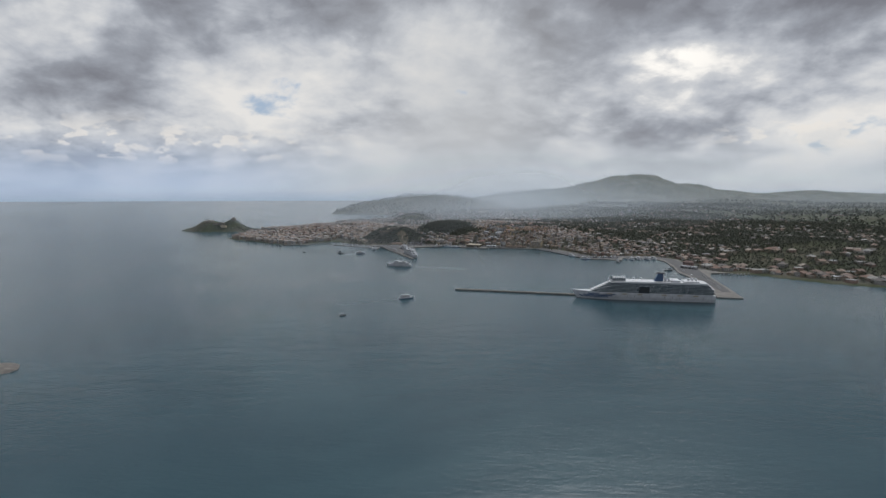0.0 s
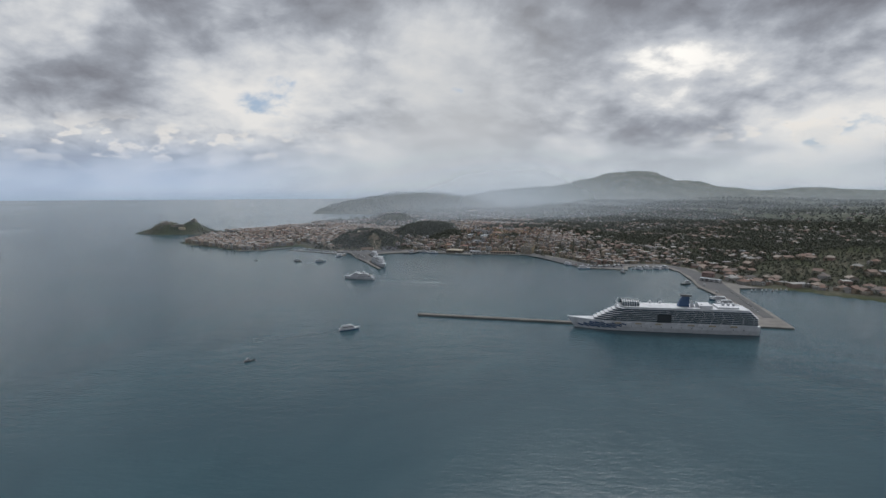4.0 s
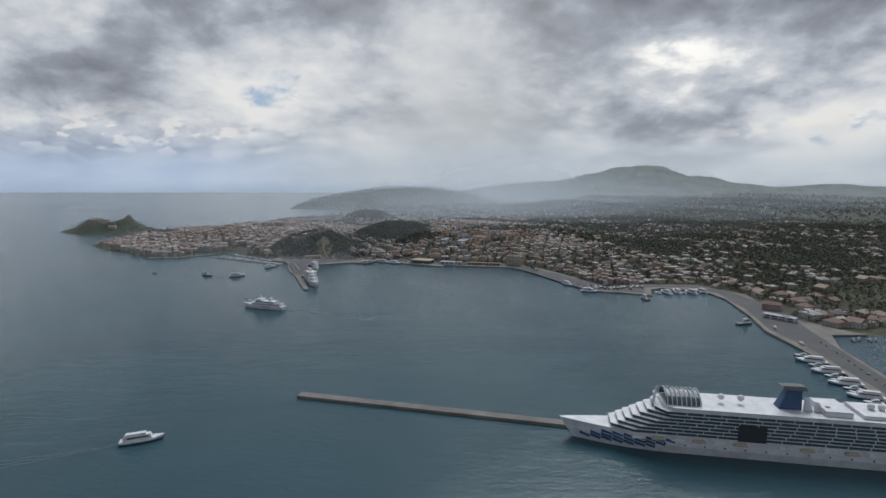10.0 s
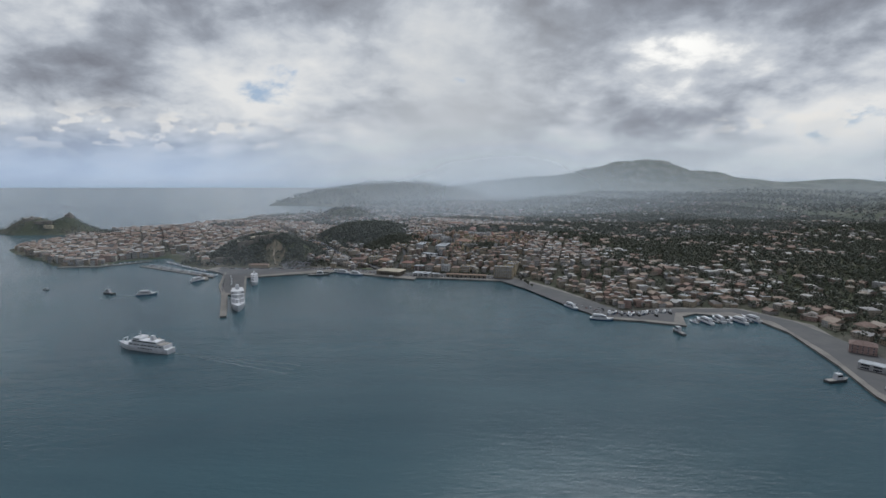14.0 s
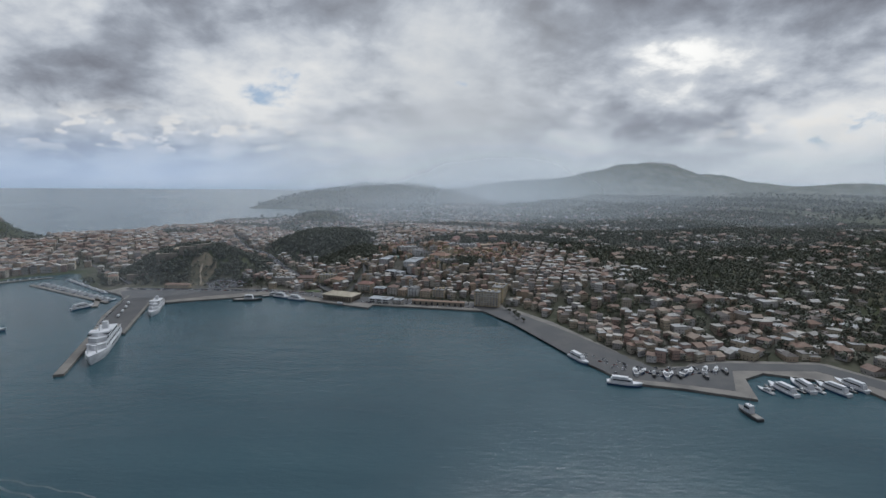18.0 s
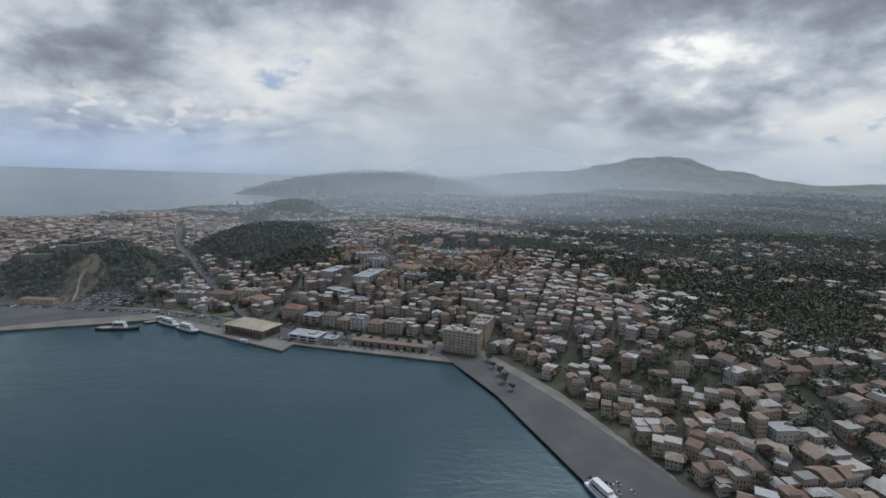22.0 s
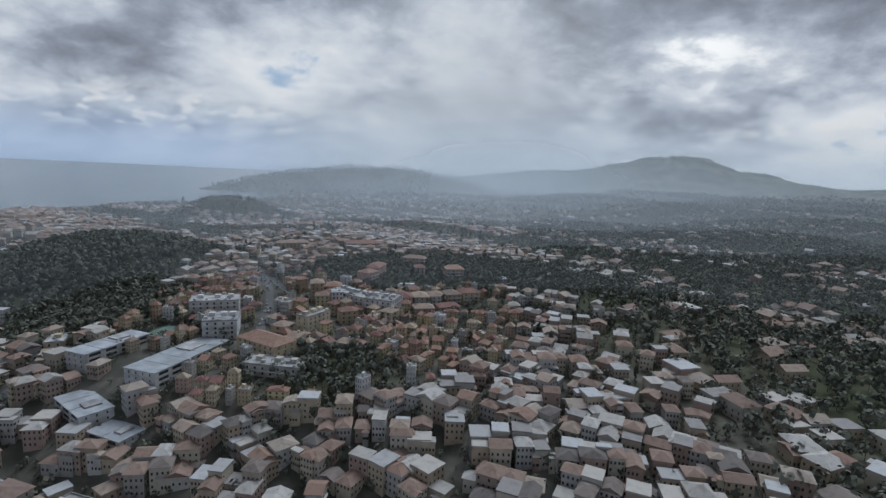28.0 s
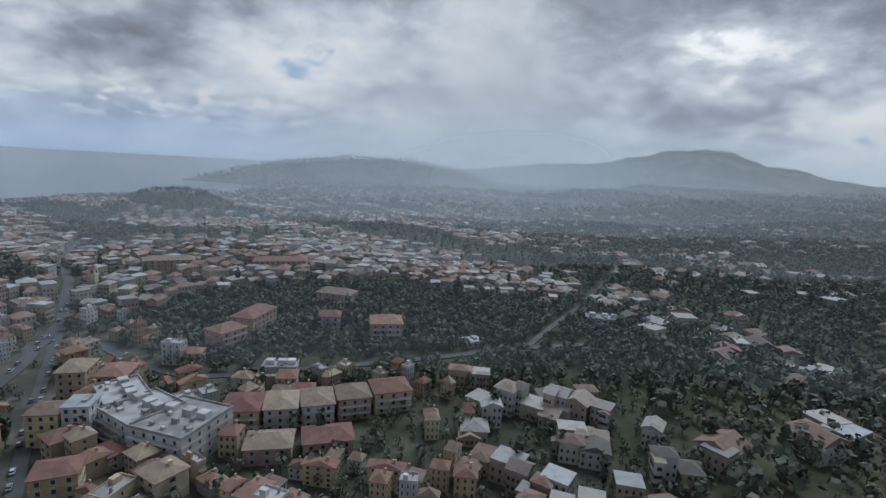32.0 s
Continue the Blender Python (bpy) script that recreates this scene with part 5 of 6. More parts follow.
def cruise_ship(x, y, turn):
    ob = thing("cruise_ship", "huge white cruise ship with blue bow waves moored at the mole", "ship")
    l, b = 146.0, 18.0
    bm = bmesh.new()
    hull_mesh(bm, l, b, 7.5, 0.25, 0, 0.05)
    part("hull", bm, m_white, ob)
    for k in range(9):
        z = 7.3 + k * 1.55
        x1 = 58 - max(0, k - 1) * 3.0
        x0 = -70 + max(0, k - 4) * 1.6
        bm = bmesh.new()
        bow = 9 if k < 7 else 4
        plan = [(x0, -b / 2), (x1 - bow, -b / 2), (x1, -b / 4), (x1, b / 4), (x1 - bow, b / 2), (x0, b / 2)]
        prism(bm, plan, z, z + 1.5, 0)
        part("balcony_deck", bm, m_balc if 1 <= k <= 7 else m_white, ob)
        bm = bmesh.new()
        prism(bm, [(px * 1.004, py * 1.05) for px, py in plan], z + 1.32, z + 1.56)
        part("deck_edge", bm, m_white, ob)
        if 1 <= k <= 7:
            for i in range(0, 14):
                u = x0 + 3 + i * (x1 - bow - x0 - 4) / 14
                if abs(u - 2) < 5 and k < 5:
                    continue
                bm = bmesh.new()
                box(bm, u, b / 2 + 0.2, z, 0.22, 0.5, 1.5)
                part("balcony_divider", bm, m_white, ob)
    bm = bmesh.new()
    box(bm, 2, b / 2 + 0.15, 8.6, 11, 1.0, 7.0)
    part("glass_atrium", bm, m_glass, ob, "dark glazed atrium")
    for i in range(12):
        bm = bmesh.new()
        box(bm, -52 + i * 8.2 + (9 if i > 5 else 0), b / 2 + 0.6, 6.6, 5.6, 1.3, 1.2, 0, 0, 0.8)
        part("lifeboat", bm, m_white if i % 2 else m_tarp, ob)
    top = 21.4
    bm = bmesh.new()
    prism(bm, [(-19, -2.4), (-10, -2.4), (-10, 2.4), (-19, 2.4)], top, top + 9.0, 0, [(-19, -1.6), (-14, -1.6), (-14, 1.6), (-19, 1.6)])
    funnel = part("funnel", bm, m_blue, ob, "dark blue raked funnel")
    bm = bmesh.new()
    prism(bm, [(-21, -3.0), (-12.5, -3.0), (-12.5, 3.0), (-21, 3.0)], top + 8.6, top + 10.0, 0, [(-20, -1.8), (-11, -1.8), (-11, 1.8), (-20, 1.8)])
    part("funnel_cap", bm, m_hullg, funnel, "dark forward-swept funnel cap")
    for q in range(3):
        bm = bmesh.new()
        prism(bm, [(-23 - q * 4, 2.5), (-19.4 - q * 4, 2.5), (-19.4 - q * 4, 3.2), (-23 - q * 4, 3.2)], top, top + 5.5 - q * 1.3, 0, [(-21 - q * 4, 2.5), (-19.6 - q * 4, 2.5), (-19.6 - q * 4, 3.2), (-21 - q * 4, 3.2)])
        part("funnel_fin", bm, m_white, funnel, "white swept fin")
    for i in range(8):
        bm = bmesh.new()
        u = 22 + i * 1.9
        for k in range(10):
            a0, a1 = math.pi * k / 10, math.pi * (k + 1) / 10
            tube(bm, (u, 7 * math.cos(a0), top + 5 * math.sin(a0)), (u, 7 * math.cos(a1), top + 5 * math.sin(a1)), 0.22, 0.22, 4)
        part("dome_rib", bm, m_white, ob)
    bm = bmesh.new()
    for k in range(8):
        a0, a1 = math.pi * k / 8, math.pi * (k + 1) / 8
        va = [bm.verts.new((u, 6.7 * math.cos(a), top + 4.7 * math.sin(a))) for u, a in ((21.5, a0), (36, a0), (36, a1), (21.5, a1))]
        bm.faces.new(va)
    part("pool_dome", bm, m_balc, ob, "ribbed glass pool dome")
    bm = bmesh.new()
    prism(bm, [(-36, -7), (-26, -7), (-26, 7), (-36, 7)], top, top + 2.2)
    prism(bm, [(-56, -7), (-40, -7), (-40, 7), (-56, 7)], top, top + 1.4)
    part("sports_deck", bm, m_white, ob)
    for u in (-46, -50, -54, 12, 4):
        bm = bmesh.new()
        bmesh.ops.create_uvsphere(bm, u_segments=10, v_segments=6, radius=1.4)
        dome = part("radar_dome", bm, m_white, ob)
        dome.location = (u, 0, top + 2.6)
    bm = bmesh.new()
    tube(bm, (40, 0, 19), (38.5, 0, 27), 0.8, 0.3, 6)
    box(bm, 39, 0, 23, 1, 7, 0.4)
    part("radar_mast", bm, m_white, ob)
    for i in range(3):
        for j in range(7):
            u = 40 + j * 4.0 - i * 4
            bm = bmesh.new()
            ring = []
            for q, zz in ((0, 2.0), (3.8, 2.9), (3.8, 4.1), (0, 3.0)):
                f = (u + q) / l + 0.5
                half = b / 2 * (1 - max(0.0, (f - 0.72) / 0.28) ** 2.0) + 0.15
                ring.append((u + q + l * 0.03 * max(0, (f - 0.8) / 0.2), half, zz + i * 1.5))
            va = [bm.verts.new(p) for p in ring]
            vb = [bm.verts.new((p[0], p[1] - 0.5, p[2])) for p in ring]
            bm.faces.new(va)
            bm.faces.new(vb[::-1])
            for k in range(4):
                bm.faces.new((va[k], vb[k], vb[(k + 1) % 4], va[(k + 1) % 4]))
            part("bow_stripe", bm, m_blue, ob, "blue wave stripe")
    for s in range(14):
        bm = bmesh.new()
        tube(bm, (-60 + s * 8, b / 2 + 0.06, 4.6), (-60 + s * 8, b / 2 - 0.3, 4.6), 0.4, 0.4, 8)
        part("porthole", bm, m_glass, ob)
    ob.matrix_basis = pose(x, y, 0, 0, 0, turn)


cruise_ship(245, 561, 168)


def ferry(l, stripe, label):
    ob = thing("ferry", label, "ferry", "ferries in the bay")
    b = l * 0.18
    h = l * 0.075
    bm = bmesh.new()
    hull_mesh(bm, l, b, h, 0.3, 0, 0.06, 1)
    part("hull", bm, (m_white, stripe), ob)
    bm = bmesh.new()
    prism(bm, [(-l * 0.44, -b * 0.46), (l * 0.26, -b * 0.46), (l * 0.34, 0), (l * 0.26, b * 0.46), (-l * 0.44, b * 0.46)], h, h + l * 0.055)
    part("car_deck", bm, m_white, ob)
    bm = bmesh.new()
    prism(bm, [(-l * 0.30, -b * 0.43), (l * 0.20, -b * 0.43), (l * 0.25, 0), (l * 0.20, b * 0.43), (-l * 0.30, b * 0.43)], h + l * 0.058, h + l * 0.10)
    part("passenger_deck", bm, m_white, ob)
    bm = bmesh.new()
    prism(bm, [(l * 0.02, -b * 0.5), (l * 0.16, -b * 0.5), (l * 0.19, 0), (l * 0.16, b * 0.5), (l * 0.02, b * 0.5)], h + l * 0.10, h + l * 0.138, 0, [(l * 0.03, -b * 0.48), (l * 0.14, -b * 0.48), (l * 0.17, 0), (l * 0.14, b * 0.48), (l * 0.03, b * 0.48)])
    bridge = part("bridge", bm, m_white, ob)
    bm = bmesh.new()
    box(bm, l * 0.10, 0, h + l * 0.112, l * 0.125, b * 0.985, l * 0.012)
    part("bridge_window", bm, m_glass, bridge, "dark bridge windows")
    for k, (z, x0, x1) in enumerate(((h + l * 0.02, -0.40, 0.24), (h + l * 0.074, -0.28, 0.18))):
        for s in (-1, 1):
            for i in range(9):
                bm = bmesh.new()
                box(bm, l * (x0 + (x1 - x0) * (i + 0.5) / 9), s * b * (0.46 if k == 0 else 0.43), z, l * 0.045, 0.08, l * 0.016)
                part("window", bm, m_glass, ob)
    bm = bmesh.new()
    box(bm, -l * 0.16, 0, h + l * 0.10, l * 0.07, b * 0.3, l * 0.07, 0, 0, 0.8)
    part("funnel", bm, stripe, ob)
    bm = bmesh.new()
    tube(bm, (l * 0.10, 0, h + l * 0.13), (l * 0.09, 0, h + l * 0.22), l * 0.006, l * 0.003, 5)
    box(bm, l * 0.095, 0, h + l * 0.18, l * 0.01, b * 0.35, l * 0.005)
    part("mast", bm, m_white, ob)
    for s in (-1, 1):
        bm = bmesh.new()
        tube(bm, (l * 0.43, s * b * 0.2, h), (l * 0.40, s * b * 0.2, h + l * 0.09), l * 0.006, l * 0.006, 5)
        part("ramp_post", bm, m_white, ob)
    bm = bmesh.new()
    tube(bm, (l * 0.40, -b * 0.2, h + l * 0.09), (l * 0.40, b * 0.2, h + l * 0.09), l * 0.006, l * 0.006, 5)
    part("ramp_beam", bm, m_white, ob)
    for i in range(4):
        bm = bmesh.new()
        box(bm, -l * (0.20 - i * 0.07), -b * 0.42, h + l * 0.10, l * 0.03, 0.5, 0.5)
        part("life_raft", bm, m_tarp, ob)
    bm = bmesh.new()
    prism(bm, [(-l * 0.42, -b * 0.44), (-l * 0.31, -b * 0.44), (-l * 0.31, b * 0.44), (-l * 0.42, b * 0.44)], h + l * 0.056, h + l * 0.062)
    part("aft_deck", bm, m_deck, ob)
    for k in range(6):
        for s in (-1, 1):
            bm = bmesh.new()
            box(bm, l * (-0.2 + 0.05 * k), s * (b * 0.5 - 0.02), h * 0.62, l * 0.032, 0.1, h * 0.22)
            part("name_bar", bm, m_hullg, ob, "plain dark lettering bar")
    return ob


f1 = ferry(42, m_white, "white double-decked car ferry under way with a mast")
f1.matrix_basis = pose(-46, 824, 0, 0, 0, 160)
f2 = ferry(62, m_white, "large white car ferry moored at the pier head")
f2.matrix_basis = pose(-30.5, 948, 0, 0, 0, -70)
f3 = copy_thing(f1, pose(-47, 1044, 0, 0, 0, -72))
f3["label"] = "white ferry moored along the inner pier"


def boat(l, kind):
    names = {"yacht": "white motor yacht with a low cabin", "fishing": "small wooden fishing boat with a wheelhouse", "sail": "white sailing boat with a bare mast", "launch": "white excursion launch with rows of windows", "tug": "dark-hulled tug with a tall wheelhouse"}
    ob = thing("boat", names[kind] + " on the water", "boat", "boats in the harbour")
    b = l * 0.27
    h = l * 0.10
    bm = bmesh.new()
    hull_mesh(bm, l, b, h, 0.4, 0, 0.06, 1)
    part("hull", bm, (m_hullg, m_hullg) if kind in ("fishing", "tug") else (m_white, m_blue), ob)
    bm = bmesh.new()
    prism(bm, [(-l * 0.42, -b * 0.38), (l * 0.2, -b * 0.38), (l * 0.36, 0), (l * 0.2, b * 0.38), (-l * 0.42, b * 0.38)], h * 0.9, h * 1.03)
    part("deck", bm, m_deck, ob)
    c0, c1, ch = {"yacht": (-0.3, 0.15, 0.11), "fishing": (-0.25, 0.0, 0.2), "sail": (-0.15, 0.2, 0.06), "launch": (-0.4, 0.28, 0.12), "tug": (-0.1, 0.22, 0.24)}[kind]
    bm = bmesh.new()
    prism(bm, [(l * c0, -b * 0.34), (l * c1, -b * 0.34), (l * c1, b * 0.34), (l * c0, b * 0.34)], h, h + l * ch, 0, [(l * (c0 + 0.02), -b * 0.3), (l * (c1 - 0.05), -b * 0.3), (l * (c1 - 0.05), b * 0.3), (l * (c0 + 0.02), b * 0.3)])
    cabin = part("cabin", bm, m_white, ob)
    for s in (-1, 1):
        bm = bmesh.new()
        box(bm, l * (c0 + c1) / 2, s * b * 0.33, h + l * ch * 0.45, l * (c1 - c0) * 0.75, 0.06, l * ch * 0.3)
        part("window", bm, m_glass, cabin)
    if kind in ("sail", "fishing", "tug"):
        bm = bmesh.new()
        top = l * (1.1 if kind == "sail" else 0.55)
        tube(bm, (l * 0.05, 0, h), (l * 0.05, 0, h + top), l * 0.012, l * 0.006, 5)
        part("mast", bm, m_steel, ob)
    else:
        bm = bmesh.new()
        prism(bm, [(l * (c0 + 0.05), -b * 0.26), (l * (c1 - 0.15), -b * 0.26), (l * (c1 - 0.15), b * 0.26), (l * (c0 + 0.05), b * 0.26)], h + l * ch, h + l * (ch + 0.05))
        part("flybridge", bm, m_white, cabin)
    return ob


fleet = {k: [boat(l, k), False] for k, l in (("yacht", 9.0), ("fishing", 7.0), ("sail", 7.5), ("launch", 17.0), ("tug", 14.0))}


def moor(kind, x, y, turn, z=0.0):
    ob, placed = fleet[kind]
    if placed:
        return copy_thing(ob, pose(x, y, z, 0, 0, turn))
    ob.matrix_basis = pose(x, y, z, 0, 0, turn)
    fleet[kind][1] = True
    return ob


moor("launch", -25, 577, 20)
moor("tug", -169, 990, 160)
moor("launch", -130, 984, 20)
moor("fishing", -243, 1010, 170)
for x, y, turn, big in ((15, 1078, 4, 1.7), (31, 1095, 32, 1.2)):
    coaster = moor("tug", x, y, turn)
    coaster.matrix_basis = pose(x, y, 0, 0, 0, turn) @ Matrix.Diagonal((big, big * 0.9, big * 0.6, 1))
    coaster["label"] = "old dark-hulled working ship tied up at the quay"
moor("launch", 42, 1088, -28)
moor("launch", 58, 1078, -28)
moor("launch", 264, 921, -70)
moor("launch", 277, 884, -20)
moor("tug", 322, 848, 95)
moor("launch", -110, 1050, 60)
moor("tug", 366, 757, 10)
moor("fishing", -85, 500, 30)
for i in range(26):
    f = (i + 0.5) / 26
    moor(("yacht", "sail", "yacht", "fishing")[i % 4], -104 - 114 * f + 2.6, 1070 + 75 * f + 5.4, 60 + rng.uniform(-6, 6))
for i in range(16):
    f = (i + 0.5) / 16
    moor(("yacht", "fishing", "sail")[i % 3], -125 - 75 * f, 1106 + 62 * f, -30 + rng.uniform(-10, 10))
for i in range(12):
    moor(("yacht", "fishing", "launch")[i % 3], 347 + i * 4.4, 880 - (2 if i % 2 else 6), 95 + rng.uniform(-12, 12))
for i in range(14):
    f = i / 14
    moor(("yacht", "yacht", "launch")[i % 3], 346 - 5 + 18 * f, 600 + 86 * f, 160 + rng.uniform(-8, 8))
for i in range(8):
    moor("fishing", 420 + i * 6, 714 - rng.uniform(0, 4), 60 + rng.uniform(-20, 20))
for i in range(7):
    moor("fishing", -236 - 5 * i, 1176 - 4 * i + rng.uniform(-3, 3), 40 + rng.uniform(-20, 20))
for i in range(12):
    ashore = moor(("yacht", "sail", "fishing")[i % 3], 288 + 4.6 * i + rng.uniform(-1, 1), 893 + rng.uniform(-3, 6), 70 + rng.uniform(-25, 25), 2.25)
    ashore["label"] = "small boat laid up ashore on the quay"

# ---- vehicles ----


def car():
    ob = thing("car", "small parked car with dark windows", "car", "parked cars")
    bm = bmesh.new()
    prism(bm, [(-1.1, -0.46), (1.1, -0.46), (1.1, 0.46), (-1.1, 0.46)], 0.16, 0.46, 0, [(-1.08, -0.44), (1.04, -0.44), (1.04, 0.44), (-1.08, 0.44)])
    part("body", bm, m_car, ob)
    bm = bmesh.new()
    prism(bm, [(-0.85, -0.42), (0.55, -0.42), (0.55, 0.42), (-0.85, 0.42)], 0.46, 0.76, 0, [(-0.7, -0.36), (0.2, -0.36), (0.2, 0.36), (-0.7, 0.36)])
    part("cabin", bm, m_glass, ob)
    bm = bmesh.new()
    box(bm, -0.25, 0, 0.755, 0.85, 0.66, 0.03)
    part("roof", bm, m_car, ob)
    bm = bmesh.new()
    tube(bm, (0, -0.08, 0), (0, 0.08, 0), 0.17, 0.17, 8)
    me = mesh_of("wheel", bm, m_tyre)
    for u in (-0.68, 0.68):
        for s in (-1, 1):
            wheel = part("wheel", me, None, ob)
            wheel.location = (u, s * 0.42, 0.17)
    return ob


base_car, first = car(), True


def park(x, y, z, turn):
    global first
    m = pose(x, y, z, 0, 0, turn)
    if first:
        base_car.matrix_basis, first = m, False
        return base_car
    return copy_thing(base_car, m)


def crowd(rows, label):
    """Closely parked cars, too many to count: bodies and dark cabins."""
    ob = thing("parked_cars", label, "cars", "", "stuff")
    low, cab = [], []
    for x, y, turn, *deck in rows:
        z, c, q = deck[0] if deck else ground_at(x, y) + 0.34, math.cos(turn), math.sin(turn)
        for out, x0, x1, half, z0, z1, slim in ((low, -1.1, 1.1, 0.46, 0.05, 0.46, 0.96), (cab, -0.85, 0.6, 0.42, 0.46, 0.76, 0.72)):
            for h, k in ((z0, 1.0), (z1, slim)):
                for u, v in ((x0 * k, -half * k), (x1 * k, -half * k), (x1 * k, half * k), (x0 * k, half * k)):
                    out.append((x + u * c - v * q, y + u * q + v * c, z + h))
    f = np.array([(0, 1, 5, 4), (1, 2, 6, 5), (2, 3, 7, 6), (3, 0, 4, 7), (4, 5, 6, 7)])
    for name, vs, m in (("bodies", low, m_cars), ("cabins", cab, m_glass)):
        soup(name, vs, (np.arange(len(vs) // 8)[:, None, None] * 8 + f).reshape(-1, 4), m, ob)


m_cars = mat("car paint of many colours", (0.4, 0.4, 0.4), (0.9, 0.9, 0.9), 0.3, scale=0.8, island=pick((0.78, 0.79, 0.80), (0.12, 0.12, 0.13), (0.56, 0.58, 0.62), (0.72, 0.73, 0.75), (0.05, 0.07, 0.14), (0.64, 0.66, 0.70), (0.22, 0.05, 0.04), (0.28, 0.30, 0.33)))
bays = []
for r in range(7):
    for i in range(26):
        u, v = -17 + i * 1.35, -11 + r * 3.6 + (0.8 if r % 2 else 0)
        if (u / 19) ** 2 + (v / 13.5) ** 2 < 1 and rng.uniform() < 0.9:
            bays.append((-24 + u * 0.97 - v * 0.25, 1136 + u * 0.25 + v * 0.97, radians(104 + rng.uniform(-5, 5))))
crowd(bays, "rows of closely parked cars below the fortress")
bays = []
for i in range(95):
    x = -112 + i * 1.9
    y = np.interp(x, [-112, -86, 20, 58], [1121, 1119, 1112, 1103])
    for r in (0, 2.6):
        if rng.uniform() < 0.72:
            bays.append((x, y - r, radians(-4 + rng.uniform(-6, 6)) + (0.1 if x > 20 else 0), 1.32))
crowd(bays, "line of cars and vans along the waterfront road")
bays = []
for k in range(6, len(driven[0]) - 2):
    (ax, ay), (bx, by) = driven[0][k], driven[0][k + 1]
    a, n = math.atan2(by - ay, bx - ax), max(1, int(math.hypot(bx - ax, by - ay) / 2.4))
    for i in range(n):
        f = i / n
        x, y = ax + (bx - ax) * f, ay + (by - ay) * f
        top_of = max(float(height([x - math.sin(a) * q for q in (-3.5, 0, 3.5)], [y + math.cos(a) * q for q in (-3.5, 0, 3.5)]).max()), 1.2) + 0.32
        for side in (-2.7, -0.9, 2.7):
            if rng.uniform() < (0.85 if abs(side) > 2 else 0.3):
                bays.append((x - math.sin(a) * side, y + math.cos(a) * side, a, top_of))
crowd(bays, "cars lining both kerbs of the main street")
bays = []
for i in range(70):
    x, y = rng.uniform(262, 340), rng.uniform(0, 1)
    y = np.interp(x, [262, 300, 345], [930, 893, 900]) + 10 * y - 3
    bays.append((x, y, rng.choice([0.2, 1.75]) + rng.uniform(-0.1, 0.1), 1.31))
for i in range(60):
    x = rng.uniform(60, 215)
    y = np.interp(x, [60, 80, 125, 215], [1092, 1082, 1062, 1050]) + rng.uniform(-1, 4)
    if not (84 < x < 112) and free(np.array([x]), np.array([y]), -12)[0]:
        bays.append((x, y, rng.choice([-0.3, 1.3]) + rng.uniform(-0.1, 0.1), 1.31))
crowd(bays, "cars and vans standing about the quays")
for i in range(22):
    f = i / 22
    park(-62 - 30 * f, 992 + 88 * f, 1.40, 108 + rng.uniform(-4, 4))
for road in driven[1:2] + driven[5:7]:
    for k in range(2, len(road) - 2):
        for side in (-1, 1):
            if rng.uniform() < (0.6 if road in (driven[1], driven[5]) and 1140 < road[k][1] < 1290 else 0.87):
                continue
            (ax, ay), (x, y), (bx, by) = road[k - 1], road[k], road[k + 1]
            a = math.atan2(by - ay, bx - ax)
            s = side * (0.85 if road is driven[5] or road is driven[1] else 1.7)
            px, py = x - math.sin(a) * s, y + math.cos(a) * s
            zz = max(float(height([x - math.sin(a) * q for q in (-3.5, 0, 3.5)], [y + math.cos(a) * q for q in (-3.5, 0, 3.5)]).max()), 1.2) + 0.27
            park(px, py, zz, math.degrees(a))
for i in range(20):
    f = i / 20
    park(132 + 84 * f, 1066 - 18 * f - 6.2 + rng.uniform(-0.5, 0.5), 1.31, -14 + rng.choice([0, 90]))
for i in range(34):
    x, y = rng.uniform(74, 128), rng.uniform(0, 1)
    y = 1106 - 0.42 * (x - 74) + 2.5 * (i % 3) - 2
    if free(np.array([x]), np.array([y]), -13)[0]:
        park(x, y, max(1.31, ground_at(x, y) + 0.05), 66 + rng.uniform(-5, 5))
for i in range(9):
    x, y = 114 + 2.4 * (i % 4), 1143 + 3.2 * (i // 4)
    park(x, y, top + 0.01, 30 + rng.uniform(-6, 6))
for i in range(14):
    park(275 + rng.uniform(0, 55), 888 + rng.uniform(4, 14) + 4, 1.31, rng.uniform(0, 180))
for i in range(13):
    f = i / 13
    park(362 + 30 * f, 612 + 100 * f, 1.31, 72)


def truck():
    ob = thing("truck", "white box lorry parked on the quay", "truck", "parked lorries")
    bm = bmesh.new()
    box(bm, -0.5, 0, 0.55, 4.2, 1.25, 1.5)
    part("cargo_box", bm, m_white, ob)
    bm = bmesh.new()
    prism(bm, [(1.7, -0.6), (2.7, -0.6), (2.7, 0.6), (1.7, 0.6)], 0.35, 1.6, 0, [(1.7, -0.58), (2.5, -0.58), (2.5, 0.58), (1.7, 0.58)])
    cab = part("cab", bm, m_white, ob)
    bm = bmesh.new()
    box(bm, 2.62, 0, 0.95, 0.14, 1.05, 0.45)
    part("windscreen", bm, m_glass, cab)
    for u in (-2.0, -1.2, 2.1):
        for s in (-1, 1):
            bm = bmesh.new()
            tube(bm, (u, s * 0.6 - 0.12, 0.27), (u, s * 0.6 + 0.12, 0.27), 0.27, 0.27, 8)
            part("wheel", bm, m_tyre, ob)
    return ob


